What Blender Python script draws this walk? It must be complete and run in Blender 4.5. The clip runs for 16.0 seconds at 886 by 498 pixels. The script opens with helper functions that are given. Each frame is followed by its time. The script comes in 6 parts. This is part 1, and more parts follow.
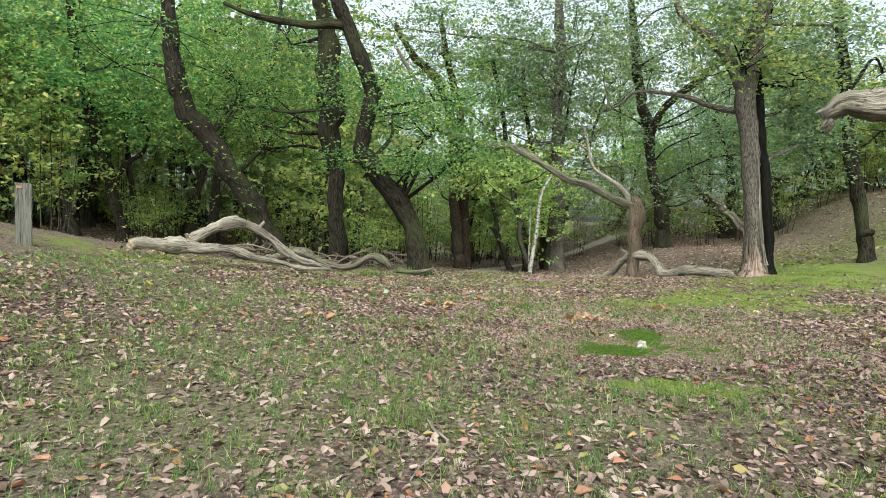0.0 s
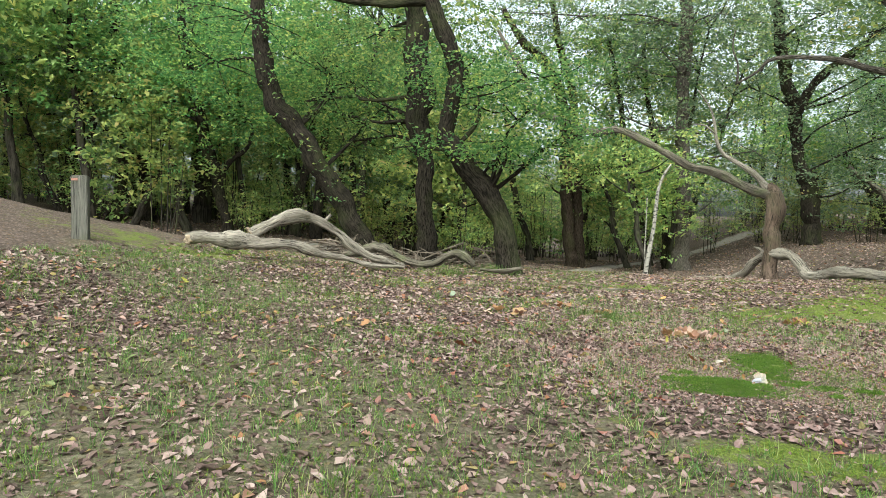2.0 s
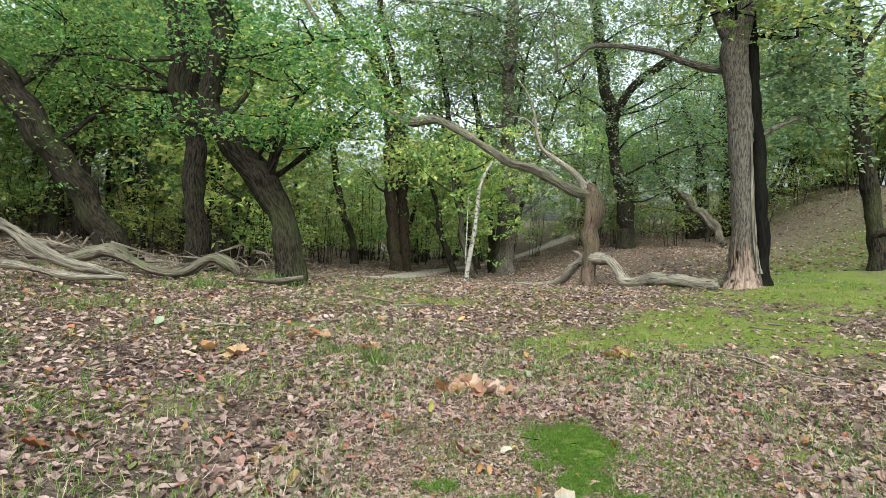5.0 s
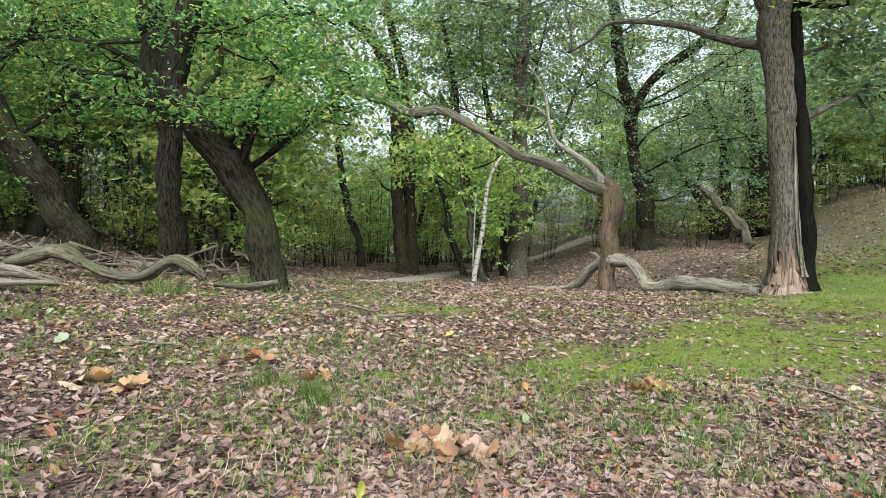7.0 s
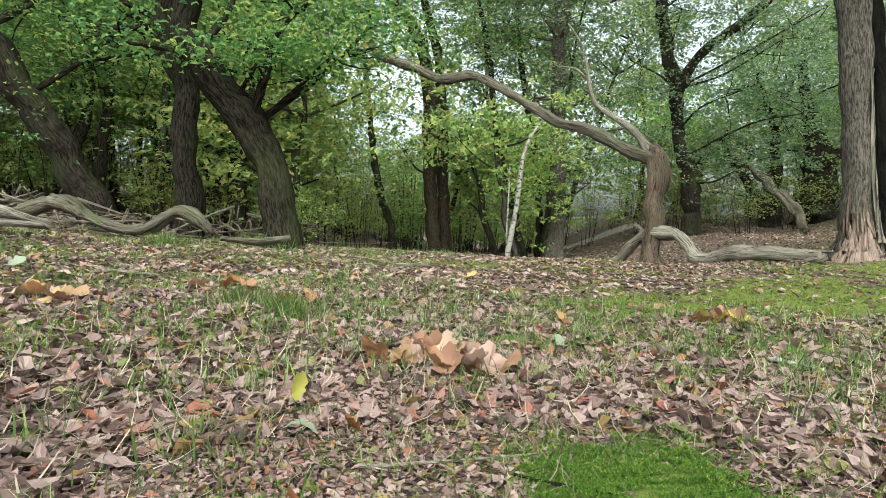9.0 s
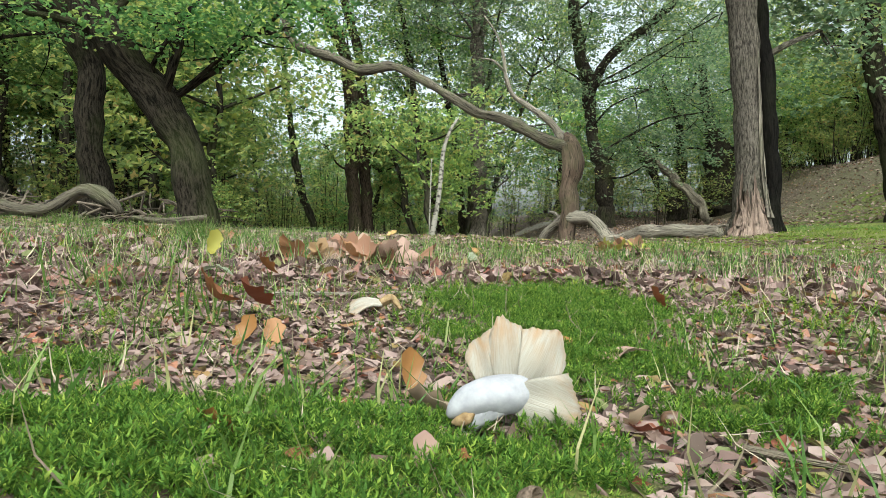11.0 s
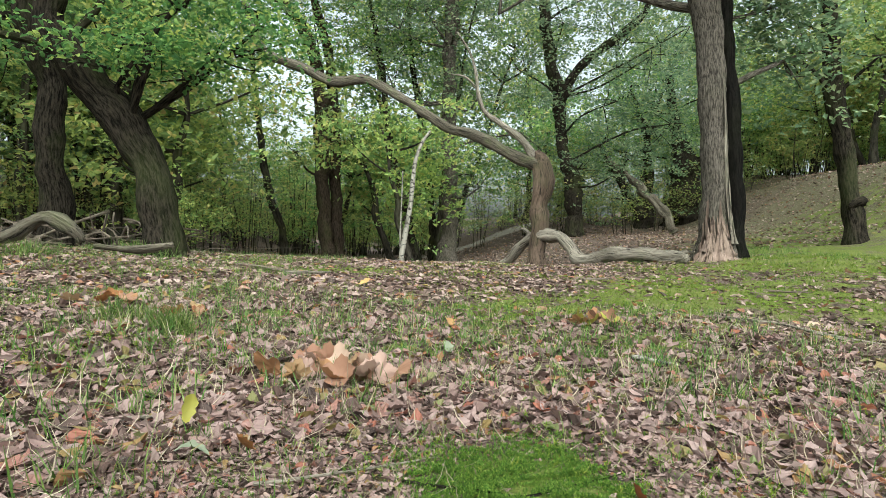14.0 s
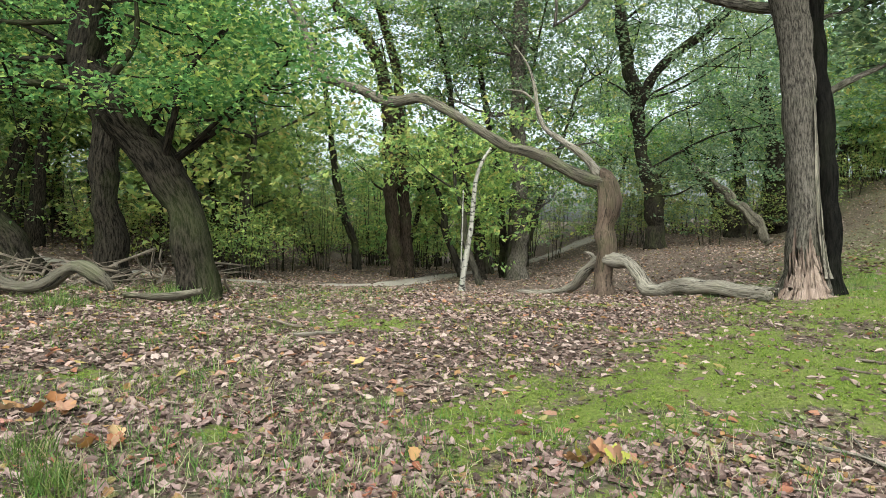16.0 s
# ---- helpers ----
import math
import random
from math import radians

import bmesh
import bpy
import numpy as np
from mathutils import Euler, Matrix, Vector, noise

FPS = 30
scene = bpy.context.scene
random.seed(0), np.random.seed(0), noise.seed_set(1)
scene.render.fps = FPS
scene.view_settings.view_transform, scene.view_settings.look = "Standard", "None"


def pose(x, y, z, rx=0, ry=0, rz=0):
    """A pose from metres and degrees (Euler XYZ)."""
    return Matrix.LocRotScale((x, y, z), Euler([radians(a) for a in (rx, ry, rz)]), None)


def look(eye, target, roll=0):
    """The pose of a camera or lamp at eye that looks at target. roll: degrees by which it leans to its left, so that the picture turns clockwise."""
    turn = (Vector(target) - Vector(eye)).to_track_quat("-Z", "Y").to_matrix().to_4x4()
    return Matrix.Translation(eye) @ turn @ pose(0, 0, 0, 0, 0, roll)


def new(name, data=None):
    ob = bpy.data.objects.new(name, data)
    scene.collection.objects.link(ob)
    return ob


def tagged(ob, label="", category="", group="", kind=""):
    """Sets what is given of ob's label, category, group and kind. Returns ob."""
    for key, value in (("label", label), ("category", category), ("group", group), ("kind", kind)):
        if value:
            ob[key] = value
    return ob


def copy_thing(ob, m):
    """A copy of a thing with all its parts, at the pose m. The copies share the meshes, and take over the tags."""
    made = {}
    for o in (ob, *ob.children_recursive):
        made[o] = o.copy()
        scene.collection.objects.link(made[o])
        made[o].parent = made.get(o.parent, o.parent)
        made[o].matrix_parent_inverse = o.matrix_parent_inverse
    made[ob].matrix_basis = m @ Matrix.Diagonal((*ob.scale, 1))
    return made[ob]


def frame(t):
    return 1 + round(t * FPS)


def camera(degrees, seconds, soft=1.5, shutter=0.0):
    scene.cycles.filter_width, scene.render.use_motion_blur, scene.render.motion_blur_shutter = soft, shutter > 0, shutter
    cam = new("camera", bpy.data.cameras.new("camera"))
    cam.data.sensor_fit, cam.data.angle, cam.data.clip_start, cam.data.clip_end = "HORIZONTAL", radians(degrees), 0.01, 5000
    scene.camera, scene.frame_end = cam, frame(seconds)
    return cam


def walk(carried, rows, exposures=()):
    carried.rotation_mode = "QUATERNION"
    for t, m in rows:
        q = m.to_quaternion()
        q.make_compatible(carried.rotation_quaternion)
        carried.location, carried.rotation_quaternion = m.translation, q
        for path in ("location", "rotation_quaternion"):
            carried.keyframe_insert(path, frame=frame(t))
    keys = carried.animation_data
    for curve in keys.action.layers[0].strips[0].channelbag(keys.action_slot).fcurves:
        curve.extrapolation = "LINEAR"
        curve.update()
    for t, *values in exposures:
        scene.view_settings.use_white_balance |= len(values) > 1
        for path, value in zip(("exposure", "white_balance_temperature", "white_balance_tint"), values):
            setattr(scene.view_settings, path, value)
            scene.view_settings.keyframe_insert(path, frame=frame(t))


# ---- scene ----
cam = camera(71.9, 16.0, 0.45)
PATH = [
    (0, (-1.763, -7.739, 1.538), (-1.958, -5.751, 1.435), 1.8),
    (0.5, (-1.594, -7.45, 1.5), (-1.902, -5.477, 1.392), 1.9),
    (1, (-1.388, -7.087, 1.489), (-1.845, -5.143, 1.382), 1.5),
    (1.5, (-1.261, -6.613, 1.488), (-1.767, -4.682, 1.365), 1.5),
    (2, (-1.146, -5.982, 1.467), (-1.735, -4.075, 1.341), 1.4),
    (2.5, (-1.057, -5.383, 1.463), (-1.695, -3.492, 1.338), 1.3),
    (3, (-0.948, -4.791, 1.449), (-1.515, -2.876, 1.332), 1.5),
    (3.5, (-0.796, -4.285, 1.483), (-1.307, -2.355, 1.369), 1.7),
    (4, (-0.756, -3.819, 1.451), (-1.153, -1.863, 1.328), 2.1),
    (4.5, (-0.683, -3.378, 1.434), (-0.865, -1.389, 1.336), 2.4),
    (4.7, (-0.601, -3.199, 1.409), (-0.706, -1.205, 1.305), 2.5),
    (6.8, (-0.338, -1.499, 1.3), (-0.399, 0.498, 1.206), 2.5),
    (7, (-0.243, -1.397, 1.272), (-0.385, 0.595, 1.176), 2.3),
    (7.5, (-0.237, -1.031, 1.215), (-0.556, 0.94, 1.11), 2.2),
    (8, (-0.206, -0.624, 0.994), (-0.497, 1.352, 0.902), 1.9),
    (8.2, (-0.195, -0.492, 0.894), (-0.476, 1.485, 0.782), 2.2),
    (10.3, (-0.096, -0.464, 0.277), (-0.262, 1.527, 0.18), 1.9),
    (10.5, (-0.108, -0.554, 0.228), (-0.231, 1.441, 0.136), 1.8),
    (11, (-0.074, -0.602, 0.188), (-0.089, 1.396, 0.101), 1.9),
    (11.5, (-0.073, -0.681, 0.178), (-0.019, 1.316, 0.092), 2.3),
    (12, (-0.058, -0.722, 0.177), (0.047, 1.273, 0.085), 2.1),
    (12.5, (-0.053, -0.729, 0.181), (0.077, 1.265, 0.092), 2.3),
    (13, (-0.082, -0.73, 0.247), (0.052, 1.264, 0.156), 2.4),
    (13.5, (-0.14, -0.732, 0.384), (-0.017, 1.262, 0.29), 2.4),
    (14, (-0.127, -0.565, 0.653), (-0.042, 1.431, 0.562), 2.5),
    (14.5, (-0.044, -0.475, 0.943), (0.007, 1.523, 0.857), 2.0),
    (15, (0.116, -0.397, 1.15), (0.142, 1.601, 1.062), 2.0),
    (15.5, (0.324, -0.106, 1.203), (0.318, 1.891, 1.109), 1.9),
    (16, (0.521, 0.222, 1.224), (0.33, 2.21, 1.13), 1.6),
]
walk(cam, [(t, look(eye, target, roll)) for t, eye, target, roll in PATH], [(0, 1.22, 6150, -1), (8, 1.22, 6150, -1), (10.5, 1.1, 6200, -2), (13, 1.1, 6200, -2), (14.0, 1.1, 6150, -1), (15, 1.2, 6150, -1), (16, 1.2, 6150, -1)])

# ---- world, sun, exposure ----
SUN_EL, SUN_ROT = radians(46), radians(160)
world = bpy.data.worlds.new("overcast_sky")
scene.world = world
world.use_nodes = True
wn, wl = world.node_tree.nodes, world.node_tree.links
sky = wn.new("ShaderNodeTexSky")
sky.sky_type, sky.sun_disc, sky.sun_elevation, sky.sun_rotation = "NISHITA", False, SUN_EL, SUN_ROT
sky.air_density, sky.dust_density, sky.ozone_density = 1.0, 5.0, 1.0
soft_sky = wn.new("ShaderNodeHueSaturation")
soft_sky.inputs["Saturation"].default_value = 0.3
wl.new(sky.outputs[0], soft_sky.inputs["Color"])
wl.new(soft_sky.outputs[0], wn["Background"].inputs["Color"])
wn["Background"].inputs["Strength"].default_value = 0.15
sun = new("sun", bpy.data.lights.new("sun", "SUN"))
sun.data.energy, sun.data.angle, sun.data.color = 1.7, radians(45), (1.0, 0.97, 0.92)
sun.rotation_euler = (radians(90) - SUN_EL, 0, SUN_ROT - radians(180))


# ---- materials ----
class Mat:
    """A node material with short calls for its nodes."""

    def __init__(self, name, rough=0.8, spec=0.3):
        self.m = bpy.data.materials.new(name)
        self.m.use_nodes = True
        self.n, self.l = self.m.node_tree.nodes, self.m.node_tree.links
        self.b = self.n["Principled BSDF"]
        self.b.inputs["Roughness"].default_value = rough
        self.b.inputs["Specular IOR Level"].default_value = spec

    def node(self, kind, **values):
        nd = self.n.new(kind)
        for key, value in values.items():
            nd.inputs[key].default_value = value
        return nd

    def noise(self, vec, scale, detail=4.0, rough=0.6):
        nd = self.node("ShaderNodeTexNoise", Scale=scale, Detail=detail, Roughness=rough)
        if vec is not None:
            self.l.new(vec, nd.inputs["Vector"])
        return nd.outputs["Fac"]

    def mapped(self, vec, scale):
        nd = self.n.new("ShaderNodeMapping")
        nd.inputs["Scale"].default_value = scale
        self.l.new(vec, nd.inputs["Vector"])
        return nd.outputs[0]

    def attr(self, name, out="Vector"):
        nd = self.n.new("ShaderNodeAttribute")
        nd.attribute_name = name
        return nd.outputs[out]

    def ramp(self, fac, stops):
        nd = self.n.new("ShaderNodeValToRGB")
        el = nd.color_ramp.elements
        while len(el) < len(stops):
            el.new(0.5)
        for e, (p, c) in zip(el, stops):
            e.position, e.color = p, (*c, 1)
        self.l.new(fac, nd.inputs[0])
        return nd.outputs[0]

    def mix(self, fac, a, b, how="MIX"):
        nd = self.n.new("ShaderNodeMix")
        nd.data_type, nd.blend_type = "RGBA", how
        for sock, val in ((nd.inputs[0], fac), (nd.inputs[6], a), (nd.inputs[7], b)):
            if isinstance(val, (int, float)):
                sock.default_value = val
            elif isinstance(val, tuple):
                sock.default_value = (*val, 1)
            else:
                self.l.new(val, sock)
        return nd.outputs[2]

    def math(self, op, a, b=0.0, clamp=False):
        nd = self.n.new("ShaderNodeMath")
        nd.operation, nd.use_clamp = op, clamp
        for sock, val in zip(nd.inputs, (a, b)):
            if isinstance(val, (int, float)):
                sock.default_value = val
            else:
                self.l.new(val, sock)
        return nd.outputs[0]

    def color(self, sock):
        self.l.new(sock, self.b.inputs["Base Color"])

    def bump(self, height, strength=0.5, dist=0.02):
        nd = self.node("ShaderNodeBump", Strength=strength, Distance=dist)
        self.l.new(height, nd.inputs["Height"])
        self.l.new(nd.outputs[0], self.b.inputs["Normal"])

    def translucent(self, sock, share, gain=1.0):
        t = self.n.new("ShaderNodeBsdfTranslucent")
        self.l.new(self.mix(1.0, sock, (gain * 0.97, gain * 0.95, gain * 1.08), "MULTIPLY") if gain > 1 else sock, t.inputs["Color"])
        mx = self.n.new("ShaderNodeMixShader")
        mx.inputs[0].default_value = share
        self.l.new(self.b.outputs[0], mx.inputs[1])
        self.l.new(t.outputs[0], mx.inputs[2])
        self.l.new(mx.outputs[0], self.n["Material Output"].inputs["Surface"])


def bark(name, dark, light, moss=0.25, scale=1.0):
    k = Mat(name, 0.95, 0.06)
    g = k.attr("grain")
    ridges = k.noise(k.mapped(g, (19 * scale, 19 * scale, 3.6 * scale)), 1.0, 5, 0.7)
    fine = k.noise(k.mapped(g, (70 * scale, 70 * scale, 18 * scale)), 1.0, 3, 0.6)
    col = k.ramp(ridges, [(0.40, dark), (0.60, light)])
    col = k.mix(k.math("MULTIPLY", fine, 0.5), col, tuple(0.55 * c for c in dark))
    patch = k.noise(k.mapped(g, (1.6, 1.6, 0.8)), 1.0, 3, 0.6)
    mossy = k.ramp(patch, [(0.5, (0, 0, 0)), (0.68, (moss, moss, moss))])
    col = k.mix(mossy, col, (0.075, 0.095, 0.03))
    k.color(col)
    k.bump(k.math("ADD", ridges, k.math("MULTIPLY", fine, 0.3)), 1.0, 0.05)
    return k.m


def deadwood(name, a, b, dark, green=0.0):
    k = Mat(name, 0.8, 0.2)
    g = k.attr("grain")
    fibre = k.noise(k.mapped(g, (60, 60, 3)), 1.0, 4, 0.6)
    broad = k.noise(k.mapped(g, (7, 7, 0.9)), 1.0, 4, 0.6)
    col = k.ramp(broad, [(0.3, a), (0.7, b)])
    col = k.mix(k.ramp(fibre, [(0.3, (0.7,) * 3), (0.55, (0,) * 3)]), col, dark)
    crack = k.noise(k.mapped(g, (22, 22, 0.9)), 1.0, 6, 0.7)
    col = k.mix(k.ramp(crack, [(0.38, (0.95,) * 3), (0.46, (0,) * 3)]), col, tuple(0.5 * c for c in dark))
    spot = k.noise(k.mapped(g, (2.5, 2.5, 1.8)), 1.0, 3)
    col = k.mix(k.ramp(spot, [(0.5, (0, 0, 0)), (0.7, (green,) * 3)]), col, (0.11, 0.13, 0.05))
    k.color(col)
    k.bump(k.math("ADD", k.math("ADD", fibre, broad), k.math("MULTIPLY", crack, 1.5)), 1.0, 0.04)
    return k.m


def leafage(name, stops, share=0.45, rough=0.5, spec=0.35, gain=1.0):
    k = Mat(name, rough, spec)
    rnd = k.n.new("ShaderNodeNewGeometry").outputs["Random Per Island"]
    own = k.n.new("ShaderNodeObjectInfo").outputs["Random"]
    col = k.ramp(rnd, stops)
    hs = k.n.new("ShaderNodeHueSaturation")
    k.l.new(k.math("ADD", k.math("MULTIPLY", own, 0.04), 0.48), hs.inputs["Hue"])
    k.l.new(k.math("ADD", k.math("MULTIPLY", own, 0.4), 0.8), hs.inputs["Value"])
    k.l.new(col, hs.inputs["Color"])
    tc = k.n.new("ShaderNodeTexCoord").outputs["Object"]
    mott = k.noise(tc, 90.0, 2)
    out = k.mix(k.math("MULTIPLY", mott, 0.35), hs.outputs[0], k.mix(1.0, hs.outputs[0], (0.55, 0.5, 0.45), "MULTIPLY"))
    k.color(out)
    if share:
        k.translucent(out, share, gain)
    return k.m


M_OAK = bark("dark_oak_bark", (0.005, 0.0045, 0.0035), (0.056, 0.046, 0.034), 0.22, 1.7)
M_OAK_GREY = bark("grey_oak_bark", (0.035, 0.03, 0.025), (0.20, 0.175, 0.145), 0.15, 2.2)
M_OAK_FAR = bark("far_oak_bark", (0.014, 0.012, 0.01), (0.075, 0.066, 0.05), 0.4, 0.6)
M_BLACK = bark("black_bark", (0.003, 0.003, 0.0025), (0.016, 0.014, 0.012), 0.03, 1.6)
M_RED = bark("reddish_bark", (0.014, 0.011, 0.008), (0.085, 0.062, 0.046), 0.2, 1.5)
M_DEAD = deadwood("weathered_deadwood", (0.165, 0.142, 0.11), (0.42, 0.37, 0.30), (0.045, 0.036, 0.028), 0.2)
M_DEAD_MOSS = deadwood("mossy_deadwood", (0.065, 0.055, 0.04), (0.20, 0.175, 0.13), (0.02, 0.016, 0.012), 0.5)
M_DEAD_RED = deadwood("reddish_deadwood", (0.055, 0.036, 0.026), (0.21, 0.15, 0.11), (0.02, 0.013, 0.009), 0.25)
M_SPLIT = deadwood("split_heartwood", (0.17, 0.115, 0.088), (0.34, 0.255, 0.205), (0.06, 0.036, 0.026))
M_CUT = deadwood("sawn_end_grain", (0.30, 0.22, 0.14), (0.45, 0.36, 0.25), (0.10, 0.07, 0.05))
M_TWIG = deadwood("dry_twig", (0.13, 0.10, 0.075), (0.28, 0.23, 0.18), (0.035, 0.027, 0.02), 0.15)
M_POST = deadwood("grey_weathered_post", (0.12, 0.115, 0.095), (0.21, 0.20, 0.165), (0.05, 0.046, 0.038), 0.35)

kb = Mat("birch_bark", 0.7, 0.25)
g_ = kb.attr("grain")
marks = kb.noise(kb.mapped(g_, (7, 7, 14)), 1.0, 3, 0.55)
blot = kb.noise(kb.mapped(g_, (5, 5, 2.2)), 1.0, 3, 0.6)
c_ = kb.ramp(marks, [(0.37, (0.04, 0.035, 0.03)), (0.46, (0.31, 0.29, 0.245))])
c_ = kb.mix(kb.ramp(blot, [(0.54, (0, 0, 0)), (0.66, (0.75,) * 3)]), c_, (0.08, 0.07, 0.055))
kb.color(c_)
kb.bump(marks, 0.4, 0.01)
M_BIRCH = kb.m

M_LEAF_NEAR = leafage("oak_leaves_green", [(0.0, (0.035, 0.09, 0.028)), (0.5, (0.085, 0.17, 0.05)), (0.85, (0.17, 0.265, 0.075)), (1.0, (0.32, 0.36, 0.09))], 0.64, 0.5, 0.35, 2.5)
M_LEAF_GREY = leafage("oak_leaves_dull_green", [(0.0, (0.075, 0.125, 0.062)), (0.6, (0.14, 0.21, 0.105)), (1.0, (0.27, 0.32, 0.155))], 0.62, 0.5, 0.35, 1.9)
M_LEAF_FAR = leafage("woodland_leaves_light_green", [(0.0, (0.085, 0.16, 0.04)), (0.5, (0.17, 0.28, 0.08)), (0.85, (0.32, 0.41, 0.12)), (1.0, (0.48, 0.45, 0.12))], 0.6, 0.5, 0.35, 1.5)
M_SHRUB = leafage("understory_leaves", [(0.0, (0.11, 0.18, 0.06)), (0.5, (0.28, 0.37, 0.11)), (0.88, (0.44, 0.48, 0.14)), (1.0, (0.46, 0.36, 0.14))], 0.6, 0.5, 0.35, 1.4)
M_LITTER = leafage("fallen_oak_leaves", [(0.0, (0.05, 0.034, 0.026)), (0.12, (0.112, 0.077, 0.058)), (0.32, (0.205, 0.143, 0.115)), (0.52, (0.32, 0.23, 0.194)), (0.80, (0.40, 0.31, 0.268)), (0.90, (0.30, 0.13, 0.065)), (0.95, (0.29, 0.225, 0.08)), (1.0, (0.16, 0.20, 0.08))], 0.15, 0.6, 0.3)
M_CRUMB = leafage("crumbled_leaves", [(0.0, (0.04, 0.028, 0.021)), (0.4, (0.13, 0.09, 0.07)), (0.75, (0.26, 0.185, 0.155)), (1.0, (0.38, 0.29, 0.245))], 0.1, 0.75, 0.2)
M_LEAF_PINK = leafage("pale_brown_leaf", [(0.0, (0.34, 0.22, 0.16)), (1.0, (0.46, 0.34, 0.26))], 0.15, 0.6, 0.3)
M_LEAF_RUST = leafage("rust_brown_leaf", [(0.0, (0.16, 0.055, 0.022)), (1.0, (0.27, 0.11, 0.04))], 0.2, 0.5, 0.4)
M_LEAF_GOLD = leafage("golden_leaf", [(0.0, (0.42, 0.23, 0.045)), (0.5, (0.40, 0.23, 0.09)), (1.0, (0.48, 0.33, 0.19))], 0.25, 0.6, 0.3)
M_LEAF_TAN = leafage("tan_maple_leaf", [(0.0, (0.30, 0.17, 0.085)), (1.0, (0.40, 0.255, 0.16))], 0.25, 0.65, 0.25)
M_LEAF_YELLOW = leafage("yellow_green_leaf", [(0.0, (0.24, 0.25, 0.045)), (1.0, (0.34, 0.30, 0.06))], 0.3, 0.6, 0.3)
M_LEAF_PALE = leafage("pale_grey_green_leaf", [(0.0, (0.19, 0.23, 0.15)), (1.0, (0.27, 0.30, 0.21))], 0.2, 0.6, 0.3)
M_GRASS = leafage("grass_blades", [(0.0, (0.05, 0.11, 0.022)), (0.6, (0.12, 0.215, 0.045)), (0.85, (0.23, 0.29, 0.09)), (1.0, (0.42, 0.38, 0.20))], 0.4, 0.5, 0.3)
M_MOSS = leafage("haircap_moss", [(0.0, (0.035, 0.085, 0.012)), (0.5, (0.10, 0.20, 0.028)), (0.85, (0.195, 0.31, 0.045)), (1.0, (0.34, 0.43, 0.075))], 0.4, 0.65, 0.2)

# ground: humus and crumbled leaves, moss, sand
kg = Mat("forest_floor", 0.95, 0.1)
tc = kg.n.new("ShaderNodeTexCoord").outputs["Object"]
big = kg.noise(tc, 1.3, 4, 0.6)
crumb = kg.noise(tc, 42.0, 6, 0.7)
vor = kg.node("ShaderNodeTexVoronoi", Scale=26.0)
kg.l.new(tc, vor.inputs["Vector"])
chip = kg.n.new("ShaderNodeSeparateColor")
kg.l.new(vor.outputs["Color"], chip.inputs[0])
soil = kg.ramp(chip.outputs[0], [(0.0, (0.06, 0.045, 0.035)), (0.45, (0.125, 0.093, 0.075)), (0.8, (0.21, 0.16, 0.133)), (1.0, (0.15, 0.095, 0.05))])
soil = kg.mix(kg.ramp(crumb, [(0.36, (0.7,) * 3), (0.52, (0,) * 3)]), soil, (0.05, 0.039, 0.03))
# shade in the gaps between chips, painted as darker cell rims
soil = kg.mix(kg.ramp(vor.outputs["Distance"], [(0.3, (0,) * 3), (0.65, (0.55,) * 3)]), soil, (0.06, 0.046, 0.035))
masks = kg.n.new("ShaderNodeSeparateColor")
kg.l.new(kg.attr("cover", "Color"), masks.inputs[0])
mossy = kg.ramp(kg.math("ADD", masks.outputs[0], kg.math("MULTIPLY", kg.math("SUBTRACT", kg.noise(tc, 3.2, 8, 0.8), 0.5), 3.4)), [(0.40, (0, 0, 0)), (0.85, (0.9,) * 3)])
mosscol = kg.ramp(kg.noise(tc, 60.0, 5, 0.7), [(0.3, (0.035, 0.065, 0.01)), (0.5, (0.105, 0.145, 0.02)), (0.72, (0.20, 0.23, 0.042))])
mosscol = kg.mix(kg.ramp(big, [(0.4, (0,) * 3), (0.7, (0.45,) * 3)]), mosscol, (0.2, 0.19, 0.075))
grassy = kg.ramp(kg.math("ADD", masks.outputs[2], kg.math("MULTIPLY", kg.math("SUBTRACT", kg.noise(tc, 4.0, 6, 0.7), 0.5), 1.2)), [(0.4, (0, 0, 0)), (0.8, (0.6,) * 3)])
col = kg.mix(kg.math("MULTIPLY", grassy, crumb), soil, (0.13, 0.15, 0.06))
col = kg.mix(mossy, col, mosscol)
sandcol = kg.ramp(crumb, [(0.3, (0.21, 0.185, 0.16)), (0.7, (0.37, 0.33, 0.285))])
sandy = kg.ramp(kg.math("ADD", masks.outputs[1], kg.math("MULTIPLY", kg.math("SUBTRACT", kg.noise(tc, 2.0, 5, 0.7), 0.5), 0.7)), [(0.4, (0, 0, 0)), (0.62, (1, 1, 1))])
col = kg.mix(sandy, col, sandcol)
kg.color(col)
kg.bump(kg.math("ADD", crumb, kg.math("MULTIPLY", vor.outputs["Distance"], 0.7)), 0.8, 0.03)
M_GROUND = kg.m


def plain(name, a, b, scale=60.0, rough=0.6, spec=0.3, bump=0.3):
    k = Mat(name, rough, spec)
    t = k.n.new("ShaderNodeTexCoord").outputs["Object"]
    f = k.noise(t, scale, 4, 0.6)
    k.color(k.ramp(f, [(0.3, a), (0.7, b)]))
    k.bump(f, bump, 0.004)
    return k.m


